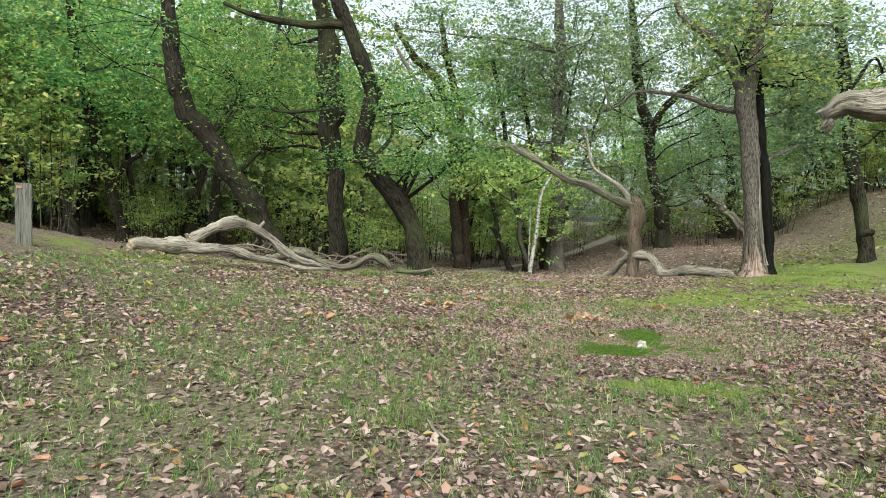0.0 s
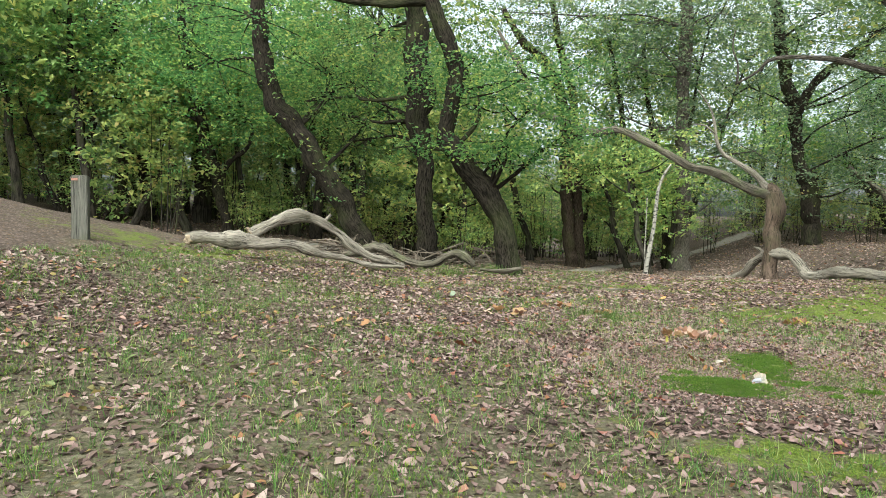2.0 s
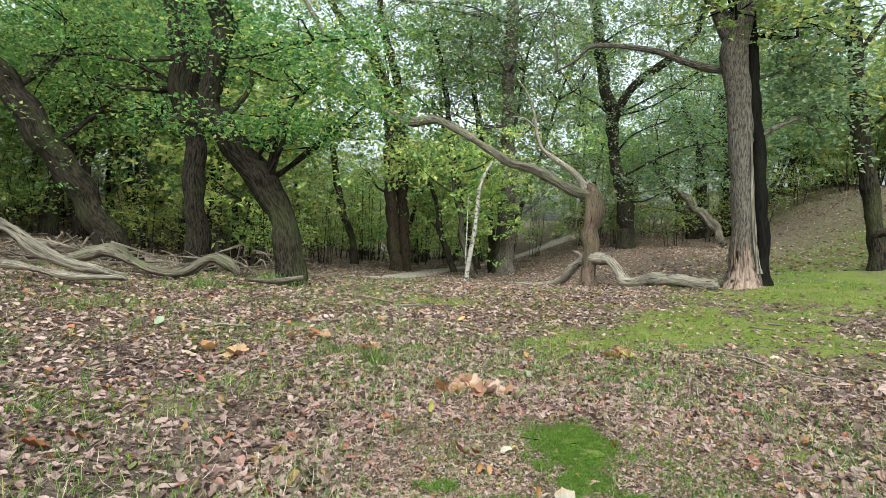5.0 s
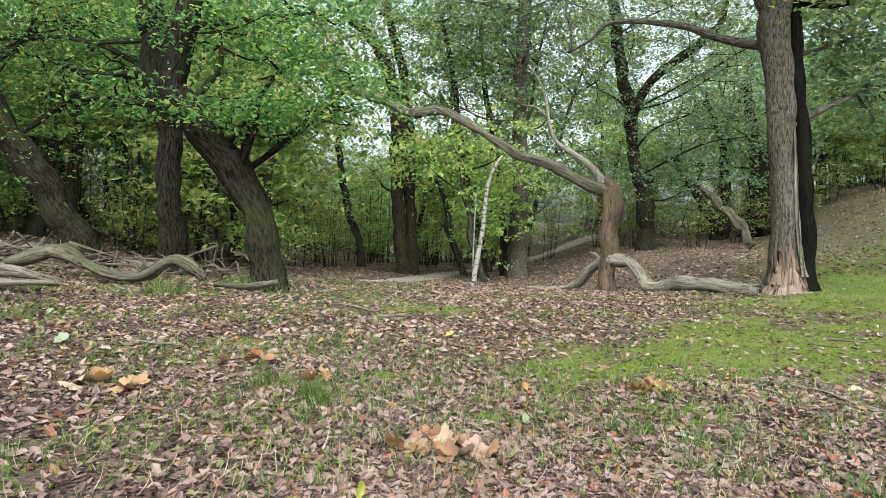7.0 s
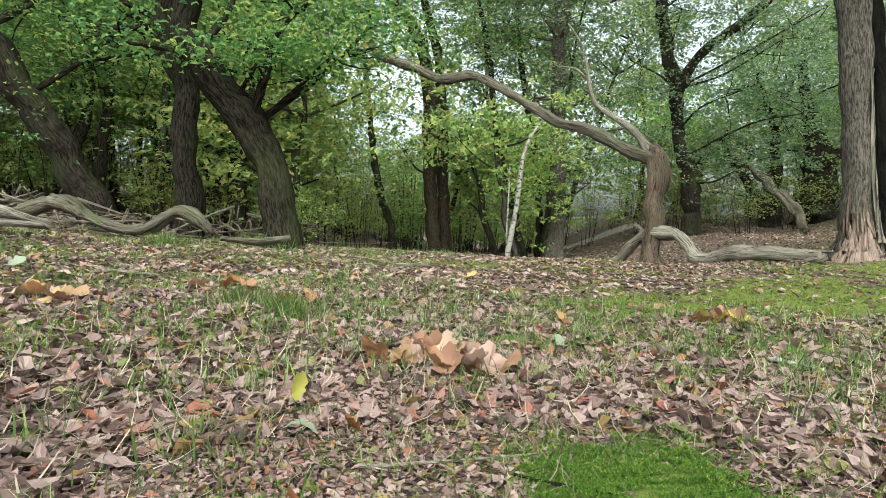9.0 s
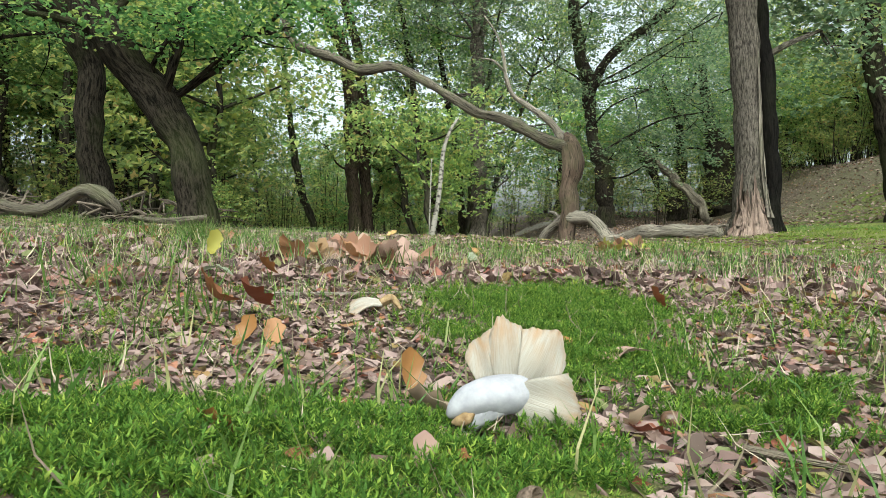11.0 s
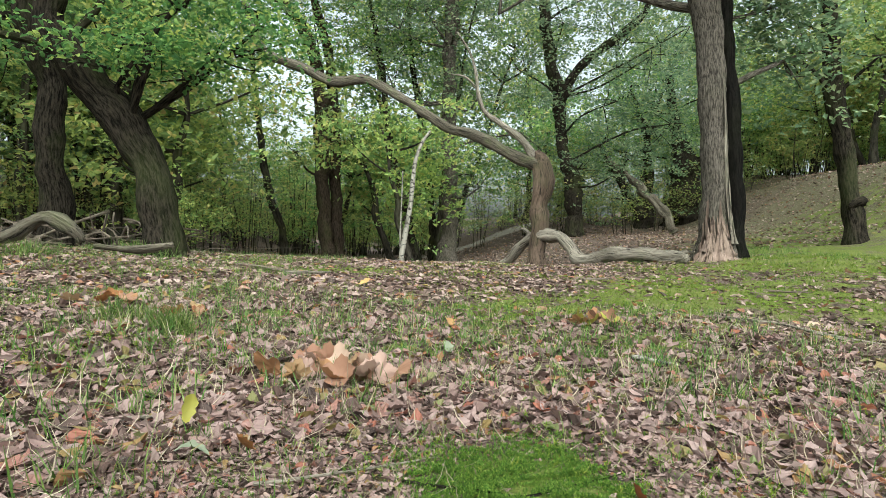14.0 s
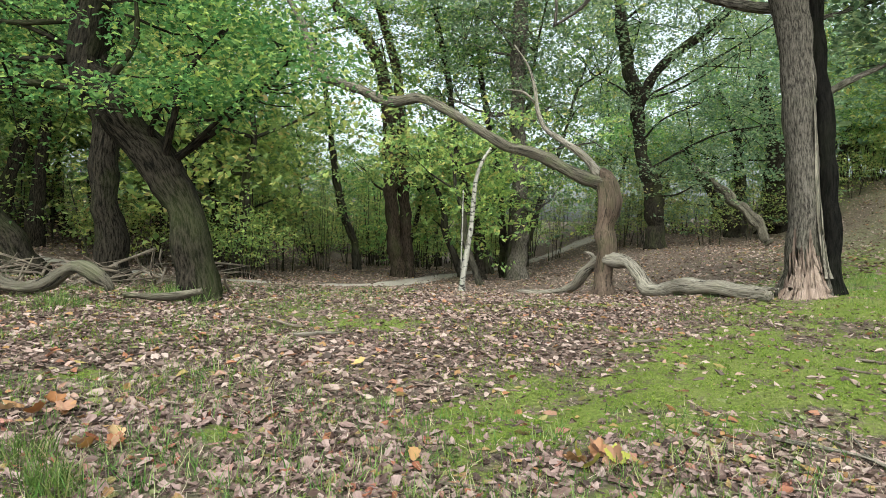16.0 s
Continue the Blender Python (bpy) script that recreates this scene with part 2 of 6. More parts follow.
M_STEM = plain("mushroom_stem", (0.24, 0.24, 0.262), (0.35, 0.35, 0.368), 70.0, 0.7, 0.25, 0.12)
M_ROT = plain("mushroom_brown_end", (0.13, 0.075, 0.03), (0.36, 0.26, 0.14), 90.0, 0.8)
M_ACORN = plain("acorn_shell", (0.07, 0.036, 0.02), (0.13, 0.07, 0.042), 120.0, 0.35, 0.5, 0.1)
M_CUP = plain("acorn_cup", (0.10, 0.07, 0.05), (0.19, 0.14, 0.105), 400.0, 0.8, 0.2, 0.8)
M_RED_PAINT = plain("faded_red_paint", (0.25, 0.09, 0.06), (0.35, 0.2, 0.15), 30.0)
kp = Mat("mushroom_gills", 0.6, 0.25)
gp = kp.attr("grain")
edge = kp.n.new("ShaderNodeSeparateXYZ")
kp.l.new(gp, edge.inputs[0])
gill = kp.noise(kp.mapped(gp, (70, 2, 1)), 1.0, 3, 0.5)
stain = kp.math("MULTIPLY", kp.ramp(kp.noise(kp.mapped(gp, (3, 2, 1)), 1.0, 3), [(0.35, (0,) * 3), (0.7, (1,) * 3)]), kp.math("POWER", edge.outputs[1], 2.5))
cp = kp.ramp(gill, [(0.3, (0.30, 0.272, 0.225)), (0.6, (0.40, 0.375, 0.325))])
cp = kp.mix(stain, cp, (0.38, 0.22, 0.10))
kp.color(cp)
kp.bump(gill, 0.35, 0.003)
kp.translucent(cp, 0.2)
M_GILL = kp.m


# ---- mesh helpers ----
rng = np.random.default_rng(7)


def sig(a):
    return 1.0 / (1.0 + np.exp(-np.clip(a, -60, 60)))


def sp(a):
    return np.logaddexp(0, 1.5 * a) / 1.5


def ground_z(x, y):
    """Height of the ground: a level clearing, a bank on its west, a dip behind it and a dune in the east."""
    x, y = np.asarray(x, float), np.asarray(y, float)
    bank = 3.0 * np.tanh(0.19 * sp(-(x + 5.3)) * (0.1 + 0.9 * sig((6.5 - y) / 1.2)) / 3.0) + 2.5 * np.tanh(0.05 * sp(-(x + 16)) / 2.5)
    dip = -1.05 * sig((y - 14.8) / 2.2) * sig((5.8 - x) / 1.2) * sig((x + 13) / 1.5)
    dip = dip - 3.0 * np.tanh(0.045 * sp(y - 18) * sig((2 - x) / 1.5) * sig((x + 16) / 2) / 3.0)
    dune = 3.7 * sig((x - 0.25 * (y - 20) - 14.1) / 1.25) * sig((y - 9) / 3) + 1.3 * sig((y - 38) / 3.0) * sig((x - 5.5) / 2.0)
    dune = dune + 0.3 * sig((x - 4.6) / 0.9) * sig((y - 7.5) / 1.3)
    dune = dune + 0.05 * np.exp(-(((x + 0.36) / 0.36) ** 2 + ((y + 0.21) / 0.19) ** 2))
    small = 0.03 * np.sin(1.7 * x + 0.6 * y) * np.sin(1.3 * y - 0.4 * x + 1.0) + 0.018 * np.sin(4.1 * x + 1.9 * y) * np.sin(3.7 * y - 1.3 * x)
    calm = 1 - 0.8 * np.exp(-((x - 0.0) ** 2 + (y - 0.3) ** 2) / 2.5)
    hollow = -0.03 * np.exp(-(x ** 2 + (y - 0.2) ** 2) / 1.2)
    return bank + dip + dune + small * calm + hollow


def blob(x, y, cx, cy, rx, ry, soft=0.35):
    d = np.sqrt(((x - cx) / rx) ** 2 + ((y - cy) / ry) ** 2)
    d = d * (1 + 0.22 * np.sin(3.1 * x / rx + 2.0 * y / ry + cx) * np.sin(2.3 * y / ry - 1.4 * x / rx + cy) + 0.12 * np.sin(7.3 * x / rx) * np.sin(6.1 * y / ry))
    return sig((1 - d) / soft * 2.5)


MOSS = [(0.19, 0.84, 0.26, 0.38), (0.12, 0.30, 0.12, 0.13), (-0.36, -0.20, 0.40, 0.22), (-0.06, -0.14, 0.12, 0.12), (0.26, 0.06, 0.09, 0.06), (3.0, 5.45, 1.0, 0.9), (3.9, 6.1, 0.9, 0.7), (5.7, 8.6, 1.9, 1.5), (2.2, 4.75, 0.7, 0.5), (2.9, 6.4, 0.9, 0.7),
        (0.6, 4.9, 0.7, 0.4), (0.2, 3.8, 0.35, 0.22), (0.8, 3.85, 0.4, 0.25), (1.4, 4.0, 0.5, 0.35), (0.34, 3.3, 0.22, 0.16), (1.2, 2.85, 0.3, 0.25), (-0.2, 2.6, 0.14, 0.12), (-2.0, 8.2, 0.8, 0.45), (-0.8, 7.3, 0.8, 0.45), (-2.6, 4.6, 0.35, 0.22), (-1.0, 3.4, 0.2, 0.14),
        (-8.2, 3.2, 0.55, 0.35), (-6.45, 5.45, 0.6, 0.3), (-8.05, 5.45, 0.5, 0.3), (-8.4, 4.5, 0.7, 0.4), (-2.4, 1.1, 0.22, 0.16), (-1.14, -1.53, 0.14, 0.1), (1.55, 0.93, 0.3, 0.2), (0.66, -1.94, 0.35, 0.22), (0.1, -1.9, 0.3, 0.2), (0.5, -3.0, 0.6, 0.3), (-0.44, -1.89, 0.3, 0.2),
        (0.45, 4.1, 0.3, 0.2), (-10.5, 3.2, 1.5, 0.8), (7.5, 10.0, 2.5, 1.8), (8.6, 13.5, 2.2, 2.0), (11.0, 18.0, 3.0, 3.0), (4.4, 4.4, 0.7, 0.6)]
GRASS = [(-3.2, -1.8, 1.1, 1.2), (-4.5, -4.0, 1.4, 1.3), (-4.6, -1.7, 1.0, 1.2), (-8.5, 1.6, 1.3, 1.0), (-1.0, -3.0, 1.0, 1.2), (-1.2, 2.9, 0.6, 0.5), (-6.5, 1.5, 1.4, 1.0), (10, 12, 4, 4), (14, 20, 5, 6), (21, 34, 6, 9), (0.75, 0.3, 0.35, 0.3)]
TRAIL = [(-15, 16.5), (-8.5, 18.0), (-5.2, 20.0), (-3.6, 23.0), (-2.2, 31.5), (-0.6, 36.6), (0.8, 39.0), (3.1, 40.8), (5.9, 40.2), (9.0, 41.5), (14.0, 47.0)]

MOSS_NEAR = [(-0.32, -0.42, 0.32, 0.14), (0.5, 0.02, 0.10, 0.07), (0.36, 0.17, 0.07, 0.06), (0.85, 0.0, 0.10, 0.07), (0.55, -0.2, 0.06, 0.05), (-0.62, 0.2, 0.10, 0.07)]


def moss_at(x, y):
    return np.clip(sum(blob(x, y, *m) for m in MOSS[:5]) + 0.95 * sum(blob(x, y, *m, 1.1) for m in MOSS[5:]) * (0.82 + 0.38 * np.sin(4.7 * x + 2.3 * np.sin(3.7 * y)) * np.sin(4.3 * y + 1.7 * np.sin(2.9 * x))), 0, 1)


def grass_at(x, y):
    return np.clip(sum(blob(x, y, *m, 0.8) for m in GRASS), 0, 1)


def trail_at(x, y):
    best = np.full(np.shape(x), 1e9)
    for (ax, ay), (bx, by) in zip(TRAIL, TRAIL[1:]):
        k = np.clip(((x - ax) * (bx - ax) + (y - ay) * (by - ay)) / ((bx - ax) ** 2 + (by - ay) ** 2), 0, 1)
        best = np.minimum(best, np.hypot(x - ax - k * (bx - ax), y - ay - k * (by - ay)))
    return sig((0.8 - best) / 0.2)


def solid(name, v, f, mat, smooth=True, grain=None):
    """A mesh from arrays: v (n,3), f a list of equal-sided face arrays."""
    me = bpy.data.meshes.new(name)
    v = np.ascontiguousarray(v, np.float32)
    f = [np.asarray(a, np.int32) for a in f if len(a)]
    loops = np.concatenate([a.ravel() for a in f])
    sizes = np.concatenate([np.full(len(a), a.shape[1], np.int32) for a in f])
    me.vertices.add(len(v))
    me.vertices.foreach_set("co", v.ravel())
    me.loops.add(len(loops))
    me.loops.foreach_set("vertex_index", loops)
    me.polygons.add(len(sizes))
    me.polygons.foreach_set("loop_start", np.concatenate([[0], np.cumsum(sizes)[:-1]]).astype(np.int32))
    me.polygons.foreach_set("use_smooth", np.full(len(sizes), smooth))
    me.update(calc_edges=True)
    if grain is not None:
        at = me.attributes.new("grain", "FLOAT_VECTOR", "POINT")
        at.data.foreach_set("vector", np.ascontiguousarray(grain, np.float32).ravel())
    me.materials.append(mat)
    return me


def thing(name, label, category, group="", kind="", at=(0, 0, 0)):
    ob = new(name)
    ob.location = at
    return tagged(ob, label, category, group, kind)


def part(name, me, parent, label=""):
    ob = new(name, me)
    ob.parent = parent
    if label:
        ob["label"] = label
    return ob


def smooth_line(pts, n):
    """Points (x, y, z, r) run through a rounded line of n points."""
    p = np.array(pts, float)
    p = np.vstack([2 * p[0] - p[1], p, 2 * p[-1] - p[-2]])
    p[0, 3], p[-1, 3] = p[1, 3], p[-2, 3]
    seg = np.linalg.norm(np.diff(p[1:-1, :3], axis=0), axis=1)
    cum = np.concatenate([[0], np.cumsum(seg)])
    out = []
    for s in np.linspace(0, cum[-1], n):
        i = min(np.searchsorted(cum, s, side="right") - 1, len(seg) - 1)
        u = (s - cum[i]) / max(seg[i], 1e-9)
        a, b, c, d = p[i:i + 4]
        out.append(0.5 * (2 * b + (c - a) * u + (2 * a - 5 * b + 4 * c - d) * u * u + (3 * b - a - 3 * c + d) * u ** 3))
    return np.array(out), cum[-1]


def tube(pts, sides=12, step=0.2, rough=0.1, seed=0, cap=True, flare=0.0):
    """Vertices, faces and grain of a tapered, knobbly limb."""
    r0 = np.random.default_rng(seed + 11)
    n = max(4, int(sum(np.linalg.norm(np.subtract(a[:3], b[:3])) for a, b in zip(pts, pts[1:])) / step) + 2)
    c, length = smooth_line(pts, n)
    ks = np.linspace(0, length, n)
    kp_ = r0.uniform(0, 6.28, 9)
    for ax in range(3):
        c[1:-1, ax] += (c[:, 3] * rough * (1.1 * np.sin(ks * 2.9 + kp_[ax]) + 0.8 * np.sin(ks * 6.3 + kp_[ax + 3])))[1:-1]
    c[:, 3] *= 1 + rough * (0.7 * np.sin(ks * 4.3 + kp_[6]) + 0.6 * np.sin(ks * 9.1 + kp_[7]))
    tang = np.gradient(c[:, :3], axis=0)
    tang /= np.linalg.norm(tang, axis=1)[:, None] + 1e-9
    u = np.cross(tang[0], (0.3, 1, 0.1))
    u /= np.linalg.norm(u)
    th = np.linspace(0, 2 * np.pi, sides, endpoint=False)
    s = np.linspace(0, length, n)
    ph = r0.uniform(0, 6.28, 8)
    v, g = [], []
    for i in range(n):
        u = u - tang[i] * np.dot(u, tang[i])
        u /= np.linalg.norm(u)
        w = np.cross(tang[i], u)
        wob = 0.5 * np.sin(2 * th + ph[0] + 1.1 * s[i]) + 0.4 * np.sin(3 * th + ph[1] - 0.8 * s[i]) + 0.45 * np.sin(5 * th + ph[2] + 0.5 * np.sin(s[i] * 2 + ph[3])) + 0.35 * np.sin(7 * th + ph[4]) + 0.5 * np.sin(s[i] * 3.1 + ph[5]) * np.sin(th + ph[6])
        r = max(c[i, 3], 0.002) * (1 + rough * wob + 0.35 * rough * r0.normal(0, 1, sides))
        if flare:
            near = math.exp(-s[i] / 0.35)
            r = r * (1 + flare * near * (0.6 + 0.7 * np.maximum(0, np.sin(4 * th + ph[7]))))
        v.append(c[i, :3] + np.outer(np.cos(th) * r, u) + np.outer(np.sin(th) * r, w))
        g.append(np.stack([np.cos(th) * c[i, 3] + ph[0], np.sin(th) * c[i, 3] + ph[1], np.full(sides, s[i] + ph[2])], 1))
    v, g = np.concatenate(v), np.concatenate(g)
    i, j = np.meshgrid(np.arange(n - 1), np.arange(sides), indexing="ij")
    a, b = i * sides + j, i * sides + (j + 1) % sides
    quads = np.stack([a, b, b + sides, a + sides], -1).reshape(-1, 4)
    tris = np.zeros((0, 3), int)
    if cap:
        v = np.vstack([v, c[0, :3] , c[-1, :3]])
        g = np.vstack([g, g[0], g[-1]])
        k = np.arange(sides)
        tris = np.concatenate([np.stack([np.full(sides, n * sides), (k + 1) % sides, k], 1),
                               np.stack([np.full(sides, n * sides + 1), (n - 1) * sides + k, (n - 1) * sides + (k + 1) % sides], 1)])
    return v, quads, tris, g


def limb_mesh(name, lines, mat, sides=10, step=0.25, rough=0.1, seed=0, flare=0.0):
    vs, qs, ts, gs, o = [], [], [], [], 0
    for k, ln in enumerate(lines):
        v, q, t, g = tube(ln, sides, step, rough, seed + 31 * k, True, flare)
        vs.append(v), qs.append(q + o), ts.append(t + o), gs.append(g)
        o += len(v)
    return solid(name, np.concatenate(vs), [np.concatenate(qs), np.concatenate(ts)], mat, True, np.concatenate(gs))


def turns(n, tilt, r=rng, flip=False):
    """n rotations: any heading, then a lean of about tilt radians."""
    a, b, c = r.uniform(0, 2 * np.pi, n), r.normal(0, tilt, n), r.normal(0, tilt, n)
    z = np.zeros(n)
    o = np.ones(n)
    rz = np.stack([np.cos(a), -np.sin(a), z, np.sin(a), np.cos(a), z, z, z, o], 1).reshape(n, 3, 3)
    rx = np.stack([o, z, z, z, np.cos(b), -np.sin(b), z, np.sin(b), np.cos(b)], 1).reshape(n, 3, 3)
    ry = np.stack([np.cos(c), z, np.sin(c), z, o, z, -np.sin(c), z, np.cos(c)], 1).reshape(n, 3, 3)
    return rz @ rx @ ry


def strewn(name, shapes, pos, rot, size, mat, r=rng, smooth=False):
    """One mesh with a copy of one of the shapes at every position."""
    pick = r.integers(0, len(shapes), len(pos))
    vs, fs, o = [], {}, 0
    for k, (sv, sf) in enumerate(shapes):
        m = pick == k
        n = int(m.sum())
        if not n:
            continue
        v = np.einsum("nij,vj->nvi", rot[m] * size[m][:, None, None], sv) + pos[m][:, None, :]
        vs.append(v.reshape(-1, 3))
        for f in sf:
            f = np.asarray(f)
            fs.setdefault(f.shape[1], []).append((f[None] + (o + np.arange(n) * len(sv))[:, None, None]).reshape(-1, f.shape[1]))
        o += n * len(sv)
    return solid(name, np.concatenate(vs), [np.concatenate(a) for a in fs.values()], mat, smooth)


def oak_leaf(curl, cup, seed, lobes=4, wide=0.30, n=13):
    """A lobed leaf one unit long from its stalk along y, as a strip each side of the midrib."""
    r0 = np.random.default_rng(seed)
    ys = np.linspace(0, 1, n)
    prof = wide * np.sin(np.pi * np.clip(ys * 0.86 + 0.08, 0, 1)) ** 0.7 * (0.55 + 0.6 * ys)
    v = []
    for k, y in enumerate(ys):
        bend = curl * (y - 0.4) ** 2 + r0.normal(0, 0.006)
        row = []
        for side in (-1, 1):
            w = prof[k] * (1 + 0.16 * math.sin(2 * math.pi * lobes * 0.6 * y + 0.6 * side + seed)) * (0.2 if k in (0, n - 1) else 1)
            row.append((side * w, y - 0.5, bend + cup * w * w * 1.6 + 0.06 * math.sin(5 * y + side + seed) * w / wide))
        v += [row[0], (0, y - 0.5, bend), row[1]]
    f = []
    for k in range(n - 1):
        a = 3 * k
        f += [(a, a + 1, a + 4, a + 3), (a + 1, a + 2, a + 5, a + 4)]
    return np.array(v), [np.array(f)]


def lobed_leaf(curl, cup, seed, lobes=3, wide=0.30, deep=0.7):
    """A lobed leaf of two halves about its midrib; one unit long."""
    r0 = np.random.default_rng(seed)
    n = 2 * lobes + 1
    mid = [(0, -0.5, curl * 0.16), (0, 0.0, 0.0), (0, 0.5, curl * 0.36)]
    halves = []
    for side in (-1, 1):
        for k in range(n):
            y = (k + 0.7) / (n + 0.4)
            w = wide * math.sin(math.pi * (0.08 + 0.84 * y)) ** 0.7 * (0.55 + 0.6 * y) * (1.0 if k % 2 else deep) * r0.uniform(0.88, 1.12)
            halves.append((side * w, y - 0.5, curl * (y - 0.4) ** 2 + cup * w * w * 4 + r0.normal(0, 0.02)))
    v = mid + halves
    left, right = list(range(3, 3 + n)), list(range(3 + n, 3 + 2 * n))
    f = [[0, 1, 2] + left[::-1], [2, 1, 0] + right]
    return np.array(v), [np.array(f)]


def palm_leaf(cup, seed):
    """A broad five-lobed leaf, one unit long, with a wavy cupped blade."""
    r0 = np.random.default_rng(seed)
    n = 30
    v = [(0, -0.12, 0.0)]
    for ring in (0.5, 1.0):
        for k in range(n):
            a = -math.pi / 2 + 2 * math.pi * (k + 0.5) / n
            rim = 0.34 + 0.14 * abs(math.cos(2.5 * (a - math.pi / 2))) ** 1.5 + 0.03 * math.cos(15 * a) + 0.05 * math.sin(a)
            q = rim * (ring if ring == 1.0 else 0.5)
            x_, y_ = q * math.cos(a), q * math.sin(a)
            v.append((x_, y_ - 0.06, cup * ring * ring * 0.3 + 0.05 * ring * math.cos(5 * (a - math.pi / 2)) + ring * r0.normal(0, 0.022)))
    tri = [(0, 1 + k, 1 + (k + 1) % n) for k in range(n)]
    quad = [(1 + k, 1 + n + k, 1 + n + (k + 1) % n, 1 + (k + 1) % n) for k in range(n)]
    return np.array(v), [np.array(tri), np.array(quad)]


def chip_leaf(seed):
    """The cheapest leaf, for far crowns: one bent rhomb."""
    v = np.array([(0, -0.5, 0), (0.3, 0.05, 0.12), (0, 0.5, -0.06), (-0.3, 0.05, 0.1)])
    v[:, :2] += np.random.default_rng(seed).normal(0, 0.06, (4, 2))
    return v, [np.array([(0, 1, 2, 3)])]


def small_leaf(bend, seed):
    """A cheaper leaf: six corners round a folded midrib."""
    v = np.array([(0, -0.5, 0), (0.22, -0.12, bend), (0.3, 0.2, bend), (0, 0.5, -bend * 0.6), (-0.3, 0.2, bend), (-0.22, -0.12, bend)], float)
    v[:, :2] += np.random.default_rng(seed).normal(0, 0.04, (6, 2))
    return v, [np.array([(0, 1, 2, 3), (0, 3, 4, 5)])]


LEAVES_NEAR = [lobed_leaf(-0.5, 0.5, 1, 2, 0.34), lobed_leaf(-0.3, -0.4, 2, 2, 0.34), lobed_leaf(-0.7, 0.2, 3, 2, 0.32)]
LEAVES_FAR = [small_leaf(0.1, 1), small_leaf(-0.05, 2), small_leaf(0.16, 3)]
LEAVES_CHIP = [chip_leaf(1), chip_leaf(2), chip_leaf(3)]
LITTER = [lobed_leaf(0.5, 0.9, 21, 2), lobed_leaf(0.8, -0.4, 22, 2, 0.32), lobed_leaf(-0.5, 1.0, 23, 2, 0.26), lobed_leaf(0.2, 0.4, 24, 2, 0.34, 0.8), lobed_leaf(0.3, 0.8, 25, 2, 0.22, 0.9)]
CURLED = [oak_leaf(0.9, 1.5, 31, 5, 0.29), oak_leaf(0.5, 2.0, 32, 5, 0.31), oak_leaf(-0.7, 1.0, 33, 5, 0.28), palm_leaf(0.35, 34), palm_leaf(0.7, 35), palm_leaf(-0.3, 36)]


def in_ellipsoids(ells, n, r, gather=7, spread=0.2):
    """Leaf places gathered in clumps inside ellipsoids (x, y, z, across, high)."""
    w = np.array([e[3] * e[3] * e[4] for e in ells]) ** 0.75
    pick = r.choice(len(ells), max(1, n // gather), p=w / w.sum())
    d = r.normal(0, 1, (len(pick), 3))
    d *= 0.78
    e = np.array(ells)[pick]
    c = e[:, :3] + d * np.stack([e[:, 3], e[:, 3] * 0.8, e[:, 4]], 1)
    p = np.repeat(c, gather, 0)
    return p + r.normal(0, 1, p.shape) * (spread, spread, spread * 0.38)


